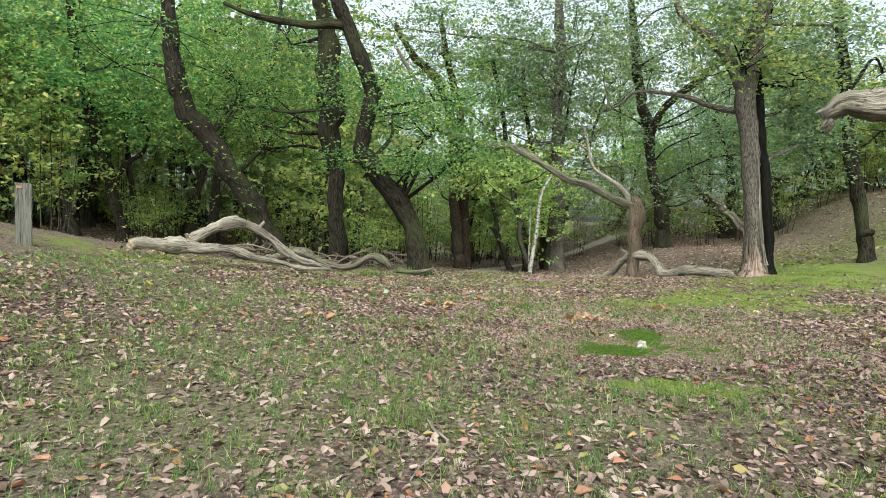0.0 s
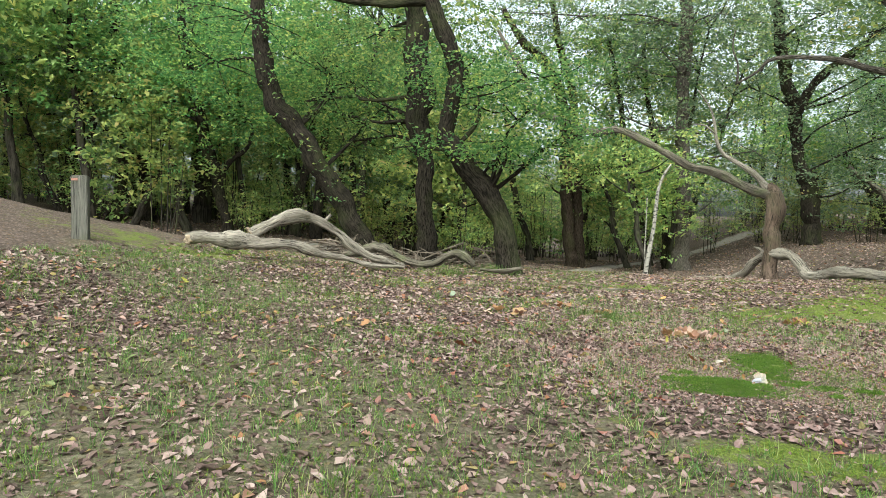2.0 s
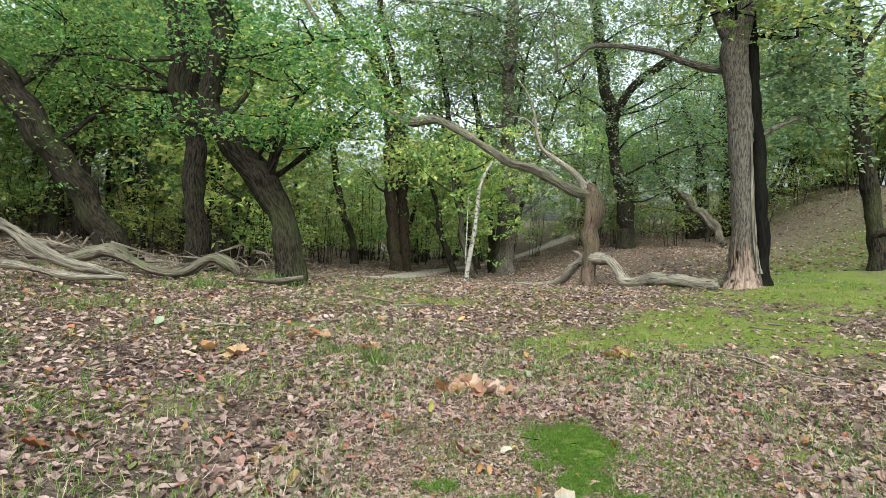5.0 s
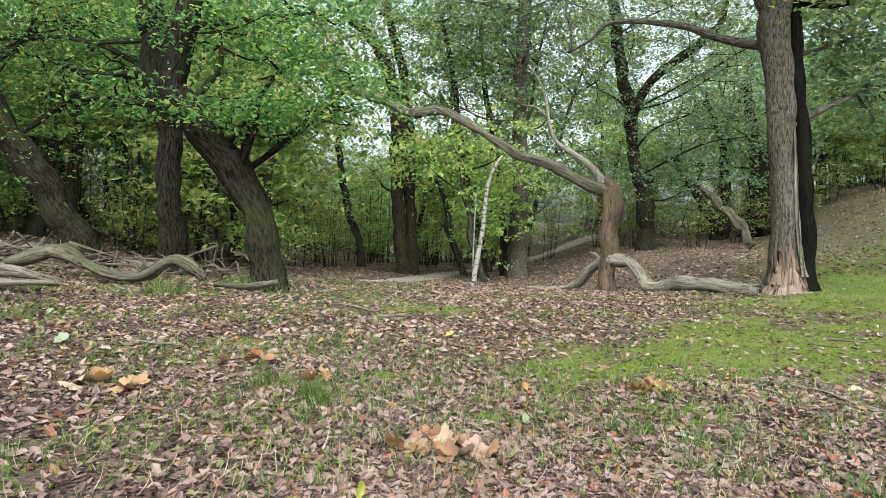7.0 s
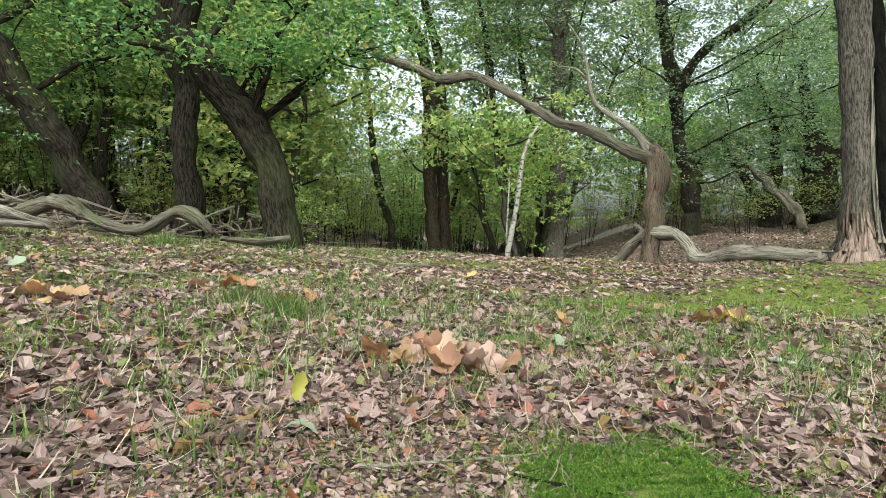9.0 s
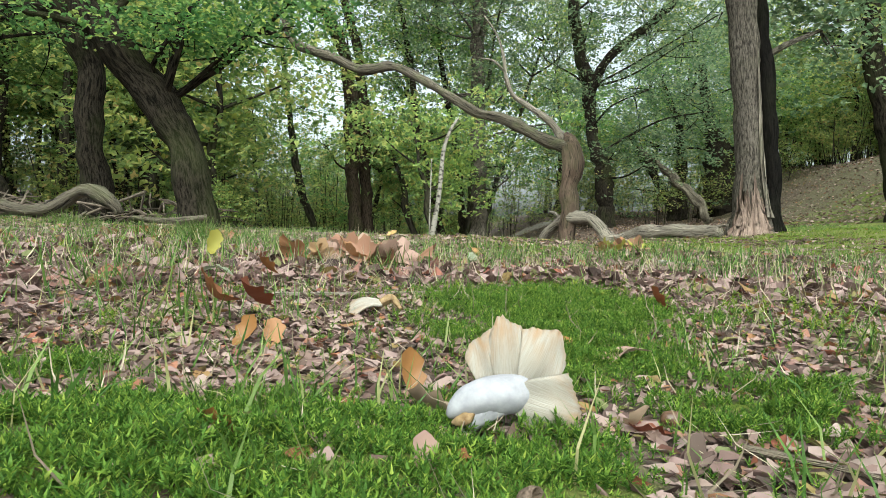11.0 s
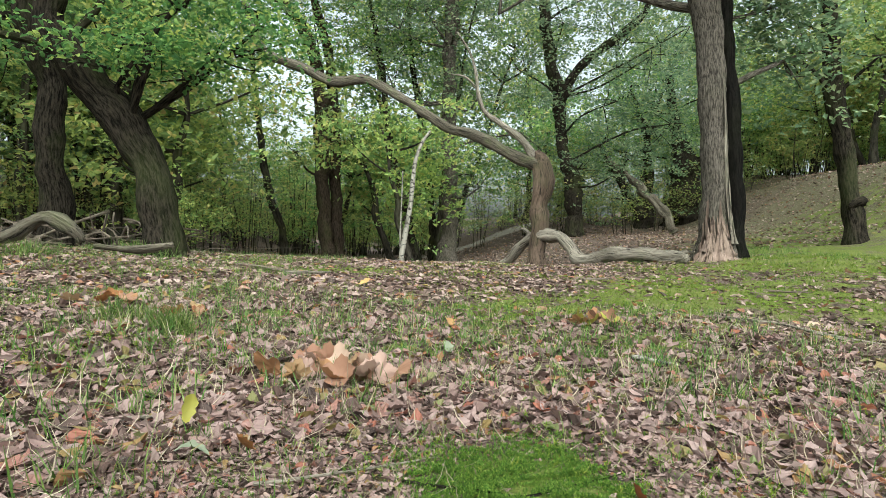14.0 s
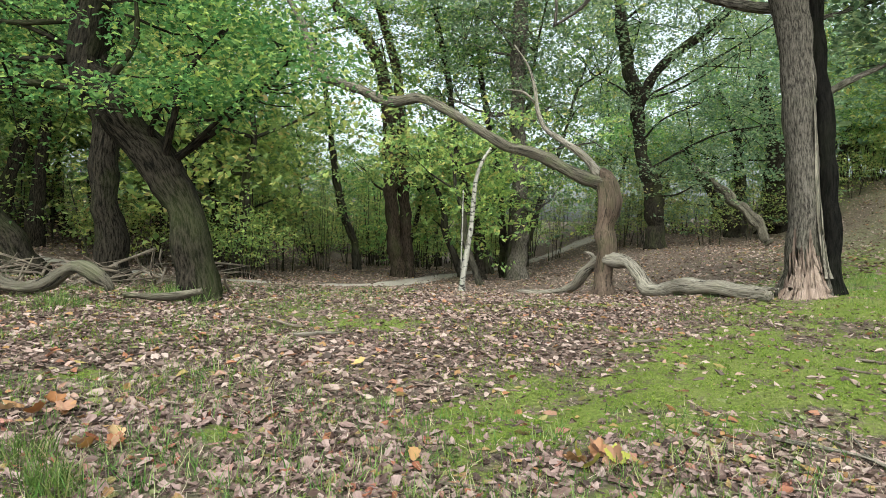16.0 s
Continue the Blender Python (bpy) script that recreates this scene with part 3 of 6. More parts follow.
def tree(name, label, trunk, bark_mat, limbs=(), crown=(), leaves=2000, leaf=0.12, leaf_mat=None, shapes=None, sides=16, rough=0.09, flare=0.35, seed=0, category="tree", group="", auto=True):
    """A tree with its trunk, the limbs given, boughs and twigs into its crown, and its leaves."""
    x, y = trunk[0][0], trunk[0][1]
    z = float(ground_z(x, y))
    trunk = list(trunk)
    if trunk[0][2] > z - 0.05:
        trunk = [(x, y, z - 0.12, trunk[0][3])] + trunk[1 if trunk[0][2] - z < 0.35 else 0:]
    ob = thing(name, label, category, group, at=(x, y, z))
    off = np.array((x, y, z, 0))
    loc = [tuple(np.array(p) - off) for p in trunk]
    part("trunk", limb_mesh("trunk", [loc], bark_mat, sides, 0.16, rough, seed, flare), ob)
    for k, ln in enumerate(limbs):
        part("limb", limb_mesh("limb", [[tuple(np.array(p) - off) for p in ln]], bark_mat, 10, 0.14, rough, seed + 5 + k), ob)
    if not crown and auto:
        crown = [(p[0] + dx, p[1] - 0.3, p[2] + dz, 1.3, 0.8) for p, dx, dz in ((trunk[-1], 0.3, 0.3), (trunk[-1], -0.7, -0.4), (trunk[-2], 0.8, 0.2), (trunk[-2], -0.5, 0.5))]
        leaves, leaf, leaf_mat = 2600, 0.15, leaf_mat or M_LEAF_FAR
    if crown:
        r = np.random.default_rng(seed + 100)
        tr = np.array(loc)
        twigs = []
        for e in crown:
            c = np.array(e[:3]) - off[:3]
            k = len(tr) - 1 - int(np.argmin(np.linalg.norm(tr[::-1, :3] - (c - (0, 0, 0.8)), axis=1)))
            a = tr[k]
            mid = (a[:3] + c) / 2 + r.normal(0, 0.25, 3)
            rr = min(a[3] * 0.5, 0.065)
            part("bough", limb_mesh("bough", [[(*a[:3], rr), (*mid, rr * 0.7), (*c, rr * 0.4)]], bark_mat, 7, 0.3, 0.1, seed + k), ob)
            for _ in range(7):
                d = r.normal(0, 0.5, 3) * (e[3], e[3] * 0.8, e[4])
                s = mid * 0.4 + c * 0.6 if r.random() < 0.5 else c
                twigs.append([(*s, rr * 0.35), (*(s + d * 0.5 + r.normal(0, 0.12, 3)), rr * 0.22), (*(s + d), 0.006)])
        tagged(part("twig_growth", limb_mesh("twig_growth", twigs, bark_mat, 5, 0.35, 0.05, seed), ob), kind="stuff")
        p = in_ellipsoids([(e[0] - x, e[1] - y, e[2] - z, e[3], e[4]) for e in crown], leaves, r, 14, 0.23)
        n = len(p)
        part("crown", strewn("crown", shapes or LEAVES_CHIP, p, turns(n, 0.45, r), r.uniform(0.65, 1.25, n) * leaf, leaf_mat or M_LEAF_GREY, r), ob)
    return ob


# ---- ground ----
def lines_of(lo, hi, step, far, grow=1.16):
    a, d, up, down = list(np.arange(lo, hi + step / 2, step)), step, [], []
    p, q = hi, lo
    while p < far:
        d *= grow
        p += d
        q -= d
        up.append(p), down.append(q)
    return np.array(down[::-1] + a + up)


gx, gy = lines_of(-9.5, 9.0, 0.09, 600), lines_of(-8.5, 19.0, 0.1, 600)
X, Y = np.meshgrid(gx, gy, indexing="ij")
Z = ground_z(X, Y)
rough_ground = rng.normal(0, 0.006, X.shape) * (np.hypot(X, Y - 4) < 16)
moss_mask = moss_at(X, Y)
Z = Z + rough_ground + 0.012 * moss_mask * (np.abs(X) < 9)
ni, nj = X.shape
ii, jj = np.meshgrid(np.arange(ni - 1), np.arange(nj - 1), indexing="ij")
a_ = ii * nj + jj
me = solid("ground", np.stack([X, Y, Z], -1).reshape(-1, 3), [np.stack([a_, a_ + nj, a_ + nj + 1, a_ + 1], -1).reshape(-1, 4)], M_GROUND)
cover = me.attributes.new("cover", "FLOAT_COLOR", "POINT")
cover.data.foreach_set("color", np.stack([moss_mask, trail_at(X, Y), grass_at(X, Y), np.ones_like(X)], -1).astype(np.float32).ravel())
tagged(new("ground", me), "leaf-strewn woodland floor with moss patches and a sandy trail", "ground", kind="structure")

# ---- mapped trees ----
tree("oak_tree", "dark leaning oak with a thick rough trunk behind the fallen log", [(-8.85, 11.32, -0.02, 0.388), (-9.06, 11.23, 0.51, 0.319), (-9.47, 11.06, 1.3, 0.304), (-10.2, 10.74, 2.59, 0.319), (-10.92, 10.44, 3.77, 0.304), (-11.51, 10.19, 4.6, 0.296), (-11.83, 10.05, 5.68, 0.258), (-11.92, 10.01, 6.85, 0.228), (-12.1, 9.94, 8.16, 0.205), (-12.48, 9.77, 10.9, 0.152)], M_OAK, crown=[(-12.93, 11.38, 7.48, 2.68, 1.65), (-10.73, 12.28, 5.78, 2.2, 2), (-14.57, 10.72, 5.92, 2.48, 1.65), (-9.6, 12.9, 4.7, 1.3, 0.5), (-10.6, 12.8, 5.5, 1.3, 0.6)], leaves=10000, leaf=0.105, leaf_mat=M_LEAF_NEAR, shapes=LEAVES_NEAR, seed=1)
tree("oak_tree", "upright dark oak with a swollen bend below its crown", [(-7.004, 11.36, -0.104, 0.346), (-7.023, 11.351, 0.259, 0.276), (-7.042, 11.332, 0.975, 0.251), (-7.09, 11.313, 1.921, 0.242), (-7.138, 11.284, 3.095, 0.268), (-7.3, 11.189, 4.117, 0.346), (-7.291, 11.198, 4.805, 0.397), (-7.338, 11.169, 5.368, 0.38), (-7.453, 11.112, 7.049, 0.294), (-7.739, 10.94, 8.854, 0.199)], M_OAK, crown=[(-8.933, 12.096, 7.059, 2.131, 1.546), (-8.723, 12.163, 4.757, 1.699, 1.699), (-10.452, 11.838, 4.547, 1.853, 1.152), (-11.244, 11.456, 4.814, 1.565, 1.258), (-9.84, 12.134, 5.512, 1.392, 0.778), (-10.041, 12.038, 3.582, 1.21, 0.682)], leaves=9000, leaf=0.115, leaf_mat=M_LEAF_NEAR, shapes=LEAVES_NEAR, seed=2)
tree("oak_tree", "curved dark oak with deeply furrowed bark and low leafy sprays", [(-4.037, 9.146, -0.06, 0.353), (-4.111, 9.137, 0.236, 0.286), (-4.277, 9.1, 1.124, 0.263), (-4.62, 9.026, 1.91, 0.271), (-5.064, 8.943, 2.401, 0.271), (-5.498, 8.85, 3.002, 0.241), (-5.702, 8.813, 3.465, 0.218), (-5.526, 8.85, 4.389, 0.203), (-5.554, 8.841, 5.24, 0.211), (-5.896, 8.776, 6.082, 0.196), (-6.192, 8.712, 6.702, 0.188), (-6.673, 8.619, 8.025, 0.158), (-6.849, 8.582, 9.81, 0.105)], M_OAK, limbs=[[(-6.137, 8.73, 6.637, 0.165), (-6.646, 8.628, 6.656, 0.124), (-7.349, 8.48, 6.6, 0.1), (-8.495, 8.249, 6.73, 0.074), (-9.356, 8.083, 7.035, 0.041)]], crown=[(-4.2, 8.7, 3.2, 1.0, 0.3), (-3.3, 9.0, 3.0, 0.9, 0.28), (-2.7, 9.1, 3.5, 0.8, 0.3), (-4.9, 8.8, 4.3, 1.2, 0.35), (-3.7, 9.2, 4.0, 1.1, 0.3), (-4.3, 8.5, 2.75, 0.7, 0.2), (-5.6, 9.6, 5.2, 1.3, 0.45), (-3.4, 9.3, 4.8, 1.1, 0.35), (-6.2, 8.0, 3.0, 0.6, 0.25)], leaves=8500, leaf=0.105, leaf_mat=M_LEAF_NEAR, shapes=LEAVES_NEAR, seed=3)
tree("oak_tree", "twin-stemmed oak, its forked stem leaning over the trail", [(-4.245, 28.54, -2.195, 0.419), (-4.32, 28.525, -1.265, 0.333), (-4.545, 28.495, 0.595, 0.321), (-4.68, 28.465, 2.455, 0.321), (-4.875, 28.435, 5.86, 0.308), (-5.19, 28.39, 7.675, 0.295), (-5.67, 28.3, 9.085, 0.272), (-6.48, 28.18, 10.09, 0.234), (-7.41, 28.03, 10.945, 0.197), (-8.475, 27.85, 12.7, 0.16)], M_RED, crown=[(-5.115, 27.34, 9.175, 2.002, 2.002), (-8.085, 26.845, 9.055, 2.016, 2.016), (-10.05, 26.515, 8.23, 1.764, 1.764), (-5.6, 26.6, 3.4, 0.9, 0.5), (-3.3, 27.2, 3.8, 0.8, 0.5)], leaves=8000, leaf=0.15, leaf_mat=M_LEAF_FAR, seed=4)
tree("oak_tree", "slimmer straight stem growing beside its forked twin", [(-3.825, 29.035, -2.165, 0.333), (-3.915, 29.02, -0.995, 0.283), (-4.05, 28.99, 0.61, 0.283), (-4.17, 28.975, 2.5, 0.283), (-4.32, 28.945, 5.425, 0.259), (-4.68, 28.9, 8.32, 0.221), (-5.4, 28.78, 10.66, 0.185), (-5.88, 28.705, 13.24, 0.16)], M_RED, seed=5)
tree("birch_tree", "slender white birch with black marks, broken off above", [(-0.61, 18.1, -0.94, 0.109), (-0.6, 18.1, -0.63, 0.079), (-0.55, 18.1, -0.11, 0.079), (-0.38, 18.1, 1.1, 0.072), (-0.31, 18.11, 2.3, 0.065), (-0.11, 18.11, 2.98, 0.051), (0.12, 18.12, 3.36, 0.037)], M_BIRCH, limbs=[[(-0.63, 18.3, -0.82, 0.032), (-0.66, 18.3, 0.22, 0.026), (-0.66, 18.3, 1.09, 0.021), (-0.66, 18.3, 2.13, 0.021)]], sides=10, rough=0.06, flare=0.6, seed=6, auto=False)
tree("oak_tree", "straight grey oak beside the sandy trail", [(1.26, 27, -1.36, 0.519), (1.24, 27, -0.8, 0.387), (1.27, 27, 0.2, 0.352), (1.24, 27, 1.96, 0.317), (1.11, 27.01, 3.95, 0.308), (1.03, 27.01, 5.93, 0.299), (0.98, 27.02, 8.38, 0.299), (1, 27.02, 10.82, 0.29), (0.72, 27.03, 14.46, 0.229)], M_OAK_GREY, crown=[(1.01, 26.02, 9.06, 2.32, 2.32), (-0.03, 26.08, 5.75, 1.51, 1.51), (2.47, 25.93, 2.19, 1.48, 1.24), (1.76, 25.97, 13.21, 4.62, 2.72), (-1.85, 26.18, 9.14, 1.82, 2.08), (-2, 26.19, 6.49, 1.78, 1.52), (-0.19, 26.08, 9.57, 2.34, 1.82), (2.3, 25.94, 5.98, 1.51, 1.51), (4.18, 25.84, 4.58, 1.25, 1.13), (-4.24, 26.43, 11.53, 3.53, 1.77), (-0.54, 26.14, 11.11, 3.16, 1.74), (2.63, 25.9, 11.01, 2.84, 1.74), (-8.24, 26.75, 12.13, 2.65, 1.65)], leaves=18000, leaf=0.17, leaf_mat=M_LEAF_GREY, seed=7)
tree("oak_tree", "thin dark stem leaning beside the grey oak", [(0.66, 29, -1.24, 0.202), (0.52, 29, 0.92, 0.167), (0.24, 29.01, 3.34, 0.158), (-0.26, 29.02, 5.74, 0.15), (-0.76, 29.04, 8.4, 0.123), (-1, 29.04, 11.06, 0.106)], M_OAK, sides=10, seed=8)
tree("oak_tree", "thin dark stem behind the white birch", [(-0.37, 27.02, -1.08, 0.229), (-0.56, 27.02, 0.39, 0.176), (-1.2, 27, 2.64, 0.167), (-1.66, 26.98, 4.9, 0.15), (-2.09, 26.97, 7.64, 0.123), (-2.69, 26.95, 10.37, 0.106)], M_OAK, sides=10, seed=9)
tree("dead_tree", "dead twisted tree with a long bare bough arching sideways", [(2.93, 14.823, -0.468, 0.273), (2.921, 14.823, -0.079, 0.227), (2.921, 14.823, 0.476, 0.219), (2.95, 14.813, 1.157, 0.242), (2.998, 14.804, 1.848, 0.265), (2.882, 14.833, 2.256, 0.2), (2.745, 14.852, 2.499, 0.09)], M_DEAD_RED, limbs=[[(2.775, 14.852, 2.363, 0.132), (2.424, 14.92, 2.772, 0.088), (1.88, 15.027, 3.19, 0.07), (1.471, 15.105, 3.472, 0.063), (1.276, 15.144, 3.93, 0.05), (1.198, 15.164, 4.416, 0.044), (1.043, 15.193, 4.922, 0.032), (0.673, 15.271, 5.496, 0.018)], [(1.237, 15.154, 4.066, 0.032), (0.926, 15.212, 4.358, 0.025), (0.517, 15.3, 4.436, 0.013)]], rough=0.11, seed=10, auto=False)
tree("oak_tree", "tall grey oak with its bark torn open at the foot", [(5.5, 10.77, 0.168, 0.359), (5.5, 10.77, 0.545, 0.285), (5.467, 10.787, 1.015, 0.257), (5.408, 10.812, 1.953, 0.237), (5.307, 10.845, 3.193, 0.23), (5.131, 10.921, 4.752, 0.257), (5.064, 10.946, 5.523, 0.278), (5.182, 10.895, 6.436, 0.251), (5.299, 10.845, 7.333, 0.244), (5.425, 10.803, 8.674, 0.196), (5.425, 10.803, 10.752, 0.142)], M_OAK_GREY, limbs=[[(5.014, 10.963, 5.531, 0.189), (4.662, 11.105, 6.302, 0.162), (4.268, 11.256, 6.922, 0.149), (3.908, 11.398, 7.325, 0.129), (3.405, 11.599, 7.735, 0.109), (3.078, 11.725, 8.582, 0.075)], [(5.224, 10.904, 4.802, 0.115), (4.989, 11.013, 4.894, 0.098), (4.578, 11.206, 4.978, 0.092), (4.101, 11.432, 5.171, 0.079), (3.698, 11.625, 5.397, 0.073), (3.078, 11.909, 5.582, 0.061), (2.224, 12.312, 5.682, 0.049), (1.897, 12.463, 5.397, 0.037), (1.394, 12.706, 5.129, 0.025)], [(1.427, 12.689, 5.146, 0.034), (1.436, 12.68, 5.632, 0.027), (1.293, 12.747, 6.126, 0.02), (1.335, 12.731, 6.604, 0.014)]], crown=[(7.151, 11.189, 4.182, 0.724, 0.724), (6.841, 11.331, 5.188, 0.731, 0.731), (5.0, 12.2, 8.1, 1.2, 0.7), (7.6, 13.6, 6.9, 1.0, 0.6), (8.2, 12.2, 7.6, 1.0, 0.6)], leaves=8000, leaf=0.14, leaf_mat=M_LEAF_GREY, sides=24, rough=0.06, seed=11)
tree("oak_tree", "black trunk standing close behind the torn oak", [(5.88, 10.724, 0.346, 0.197), (5.856, 10.732, 0.722, 0.158), (5.832, 10.748, 1.458, 0.152), (5.688, 10.812, 3.042, 0.133), (5.544, 10.884, 4.306, 0.114), (5.416, 10.948, 5.674, 0.108), (5.256, 11.028, 7.258, 0.082)], M_BLACK, seed=12)
tree("oak_tree", "crooked dark oak with a burl on the dune slope", [(9.674, 12.709, 0.601, 0.253), (9.647, 12.735, 0.902, 0.214), (9.577, 12.779, 1.353, 0.214), (9.506, 12.833, 1.875, 0.19), (9.373, 12.93, 2.804, 0.196), (9.187, 13.063, 3.867, 0.196), (9.072, 13.142, 4.929, 0.19), (9.001, 13.195, 5.858, 0.179), (8.762, 13.364, 7.876, 0.144), (8.577, 13.496, 9.893, 0.104)], M_OAK, crown=[(8.771, 13.107, 5.291, 1.443, 0.717), (9.692, 12.434, 4.636, 1.106, 0.708), (8.223, 13.505, 4.716, 0.796, 0.637), (10.6, 14.2, 6.8, 1.3, 0.6), (8.4, 13.8, 6.6, 1.1, 0.6)], leaves=1700, leaf=0.13, leaf_mat=M_LEAF_FAR, seed=13)
tree("oak_tree", "squat thick old oak with a broken bough on the slope", [(15.53, 34.94, 0.98, 1.047), (15.47, 34.97, 2.16, 0.792), (15.47, 34.97, 3.5, 0.827), (15.34, 35.02, 4.85, 0.669), (14.89, 35.22, 6.36, 0.387), (14.69, 35.31, 7.54, 0.29), (14.28, 35.49, 9.9, 0.229)], M_OAK, limbs=[[(15.72, 34.86, 4.18, 0.414), (16.13, 34.69, 4.78, 0.317), (16.7, 34.44, 4.68, 0.194)]], crown=[(13.31, 34.5, 7.97, 3.21, 2.49), (16.37, 33.22, 8.51, 2.5, 2.5), (11.37, 35.31, 5.02, 2.82, 1.76), (9.63, 36.04, 2.63, 1.41, 1.41)], leaves=10000, leaf=0.2, leaf_mat=M_LEAF_GREY, seed=14)
tree("oak_tree", "thin leaning oak stem on the slope", [(13.1, 35.23, 1.32, 0.378), (12.6, 35.43, 2.22, 0.317), (11.92, 35.68, 3.4, 0.246), (11.26, 35.94, 4.41, 0.202), (10.57, 36.21, 5.78, 0.141)], M_OAK, sides=10, seed=15)
tree("oak_tree", "thin crooked oak stem on the slope", [(13.63, 35.64, 1.42, 0.352), (13.61, 35.65, 3.13, 0.282), (13.42, 35.73, 5.17, 0.255), (13.19, 35.81, 6.7, 0.211), (12.32, 36.15, 8.93, 0.158)], M_OAK, sides=10, seed=16)
tree("oak_tree", "dark oak forking into two rising limbs beyond the dead tree", [(7.72, 29.79, 0.36, 0.44), (7.67, 29.8, 1.3, 0.4), (7.54, 29.83, 2.63, 0.414), (7.19, 29.91, 3.83, 0.334), (6.84, 29.99, 5.03, 0.282), (6.65, 30.03, 7.03, 0.326), (6.15, 30.15, 8.92, 0.29), (5.82, 30.23, 10.81, 0.282), (5.54, 30.29, 12.96, 0.229), (5.21, 30.36, 15.91, 0.167)], M_OAK, limbs=[[(6.76, 30.01, 6.9, 0.264), (7.5, 29.84, 8.52, 0.22), (8.62, 29.58, 9.49, 0.211), (9.71, 29.34, 10.42, 0.185), (10.44, 29.17, 11.2, 0.158), (10.69, 29.11, 12.62, 0.123)]], crown=[(6.46, 29.08, 10.43, 3.54, 2.66), (4.39, 29.57, 8.25, 2.33, 2.62), (9.13, 28.45, 6.73, 2.88, 2.3), (7.7, 28.79, 3.74, 2.83, 0.99), (8.11, 28.69, 14, 5.52, 2.76), (10.52, 28.12, 8.86, 2.64, 2.35), (11.51, 27.89, 5.67, 2.02, 1.44), (9.5, 28.36, 3.49, 1.99, 0.99), (12.09, 27.75, 10.16, 2.69, 2.09), (7.99, 28.72, 11.79, 2.69, 1.8)], leaves=22000, leaf=0.155, leaf_mat=M_LEAF_GREY, seed=17)
tree("oak_tree", "slim crooked oak beyond the trail", [(-7.3, 33.04, -2.16, 0.282), (-7.48, 33, -0.31, 0.211), (-8.15, 32.86, 1.57, 0.211), (-8.59, 32.76, 3.76, 0.185), (-8.89, 32.7, 5.93, 0.158), (-9.35, 32.6, 9.33, 0.132)], M_OAK_FAR, sides=10, seed=18)
tree("oak_tree", "thin dark oak stem behind the curved oak", [(-11.63, 22.16, -0.36, 0.158), (-11.57, 22.19, 0.98, 0.132), (-11.51, 22.21, 2.32, 0.123), (-11.22, 22.32, 3.68, 0.106), (-11.19, 22.33, 5.67, 0.088)], M_OAK, sides=10, seed=19)
tree("oak_tree", "dark oak with a hooked side limb on the wood's edge", [(-16.53, 14.75, 0.44, 0.238), (-16.61, 14.69, 0.89, 0.202), (-16.79, 14.57, 1.9, 0.211), (-17.09, 14.35, 3.33, 0.229), (-17.34, 14.17, 4.63, 0.202), (-17.56, 14.01, 5.7, 0.176), (-17.88, 13.78, 8.02, 0.158), (-18.07, 13.65, 10.53, 0.114)], M_OAK, limbs=[[(-16.82, 14.54, 2.23, 0.097), (-16.5, 14.77, 3.15, 0.097), (-15.98, 15.15, 3.75, 0.088), (-15.81, 15.27, 4.55, 0.062), (-16.07, 15.08, 5.09, 0.044)]], crown=[(-17.44, 13.81, 8.01, 2.74, 1.74), (-17.13, 14.06, 5.27, 1.71, 1.22), (-15.98, 14.94, 5.4, 1.22, 0.98)], leaves=9000, leaf=0.17, leaf_mat=M_LEAF_NEAR, seed=20)
tree("oak_tree", "thick shaded oak trunk standing back in the wood", [(-21.34, 19.13, -0.06, 0.537), (-21.3, 19.16, 1, 0.422), (-21.24, 19.2, 2.66, 0.396), (-21.3, 19.16, 4.84, 0.352), (-21.5, 19, 8.6, 0.299), (-21.73, 18.82, 12.79, 0.229)], M_OAK_FAR, seed=21)
tree("oak_tree", "bent oak whose short trunk kinks sideways at the top", [(-22.53, 16.98, 0.36, 0.255), (-22.56, 16.95, 1.22, 0.22), (-22.62, 16.89, 2.51, 0.229), (-22.7, 16.82, 3.41, 0.246), (-22.95, 16.59, 3.77, 0.211), (-23.2, 16.37, 4.13, 0.132), (-23.45, 16.15, 4.61, 0.079)], M_OAK, seed=22, auto=False)
tree("oak_tree", "tall dark oak on the wood's edge beyond the post", [(-22.75, 15.26, 0.51, 0.299), (-22.71, 15.3, 0.95, 0.246), (-22.55, 15.45, 2.19, 0.246), (-22.48, 15.52, 3.91, 0.246), (-22.53, 15.47, 5.84, 0.264), (-22.64, 15.36, 7.74, 0.22), (-22.71, 15.3, 10.1, 0.185), (-22.77, 15.24, 12.42, 0.132)], M_OAK, crown=[(-24.02, 14.15, 8.42, 3.8, 2.34), (-22.19, 15.82, 8.56, 2.92, 2.04), (-24.34, 13.86, 5.59, 2.02, 1.73), (-22.99, 15.1, 6.74, 1.73, 1.15)], leaves=9000, leaf=0.17, leaf_mat=M_LEAF_NEAR, seed=23)
tree("oak_tree", "snaking dark oak on the wood's edge", [(-26.34, 16.65, 0.91, 0.334), (-26.39, 16.59, 1.65, 0.282), (-26.46, 16.52, 2.97, 0.264), (-26.42, 16.56, 4.42, 0.255), (-26.27, 16.72, 5.88, 0.255), (-26.47, 16.5, 7.14, 0.238), (-26.77, 16.19, 7.98, 0.185), (-26.83, 16.13, 9.62, 0.132)], M_OAK, seed=24)
tree("oak_tree", "leaning oak on the wood's edge", [(-30.99, 20.02, 1.72, 0.326), (-31.04, 19.95, 3.18, 0.29), (-31.3, 19.67, 4.82, 0.264), (-31.65, 19.27, 6.41, 0.194), (-31.96, 18.93, 7.82, 0.15)], M_OAK_FAR, seed=25)
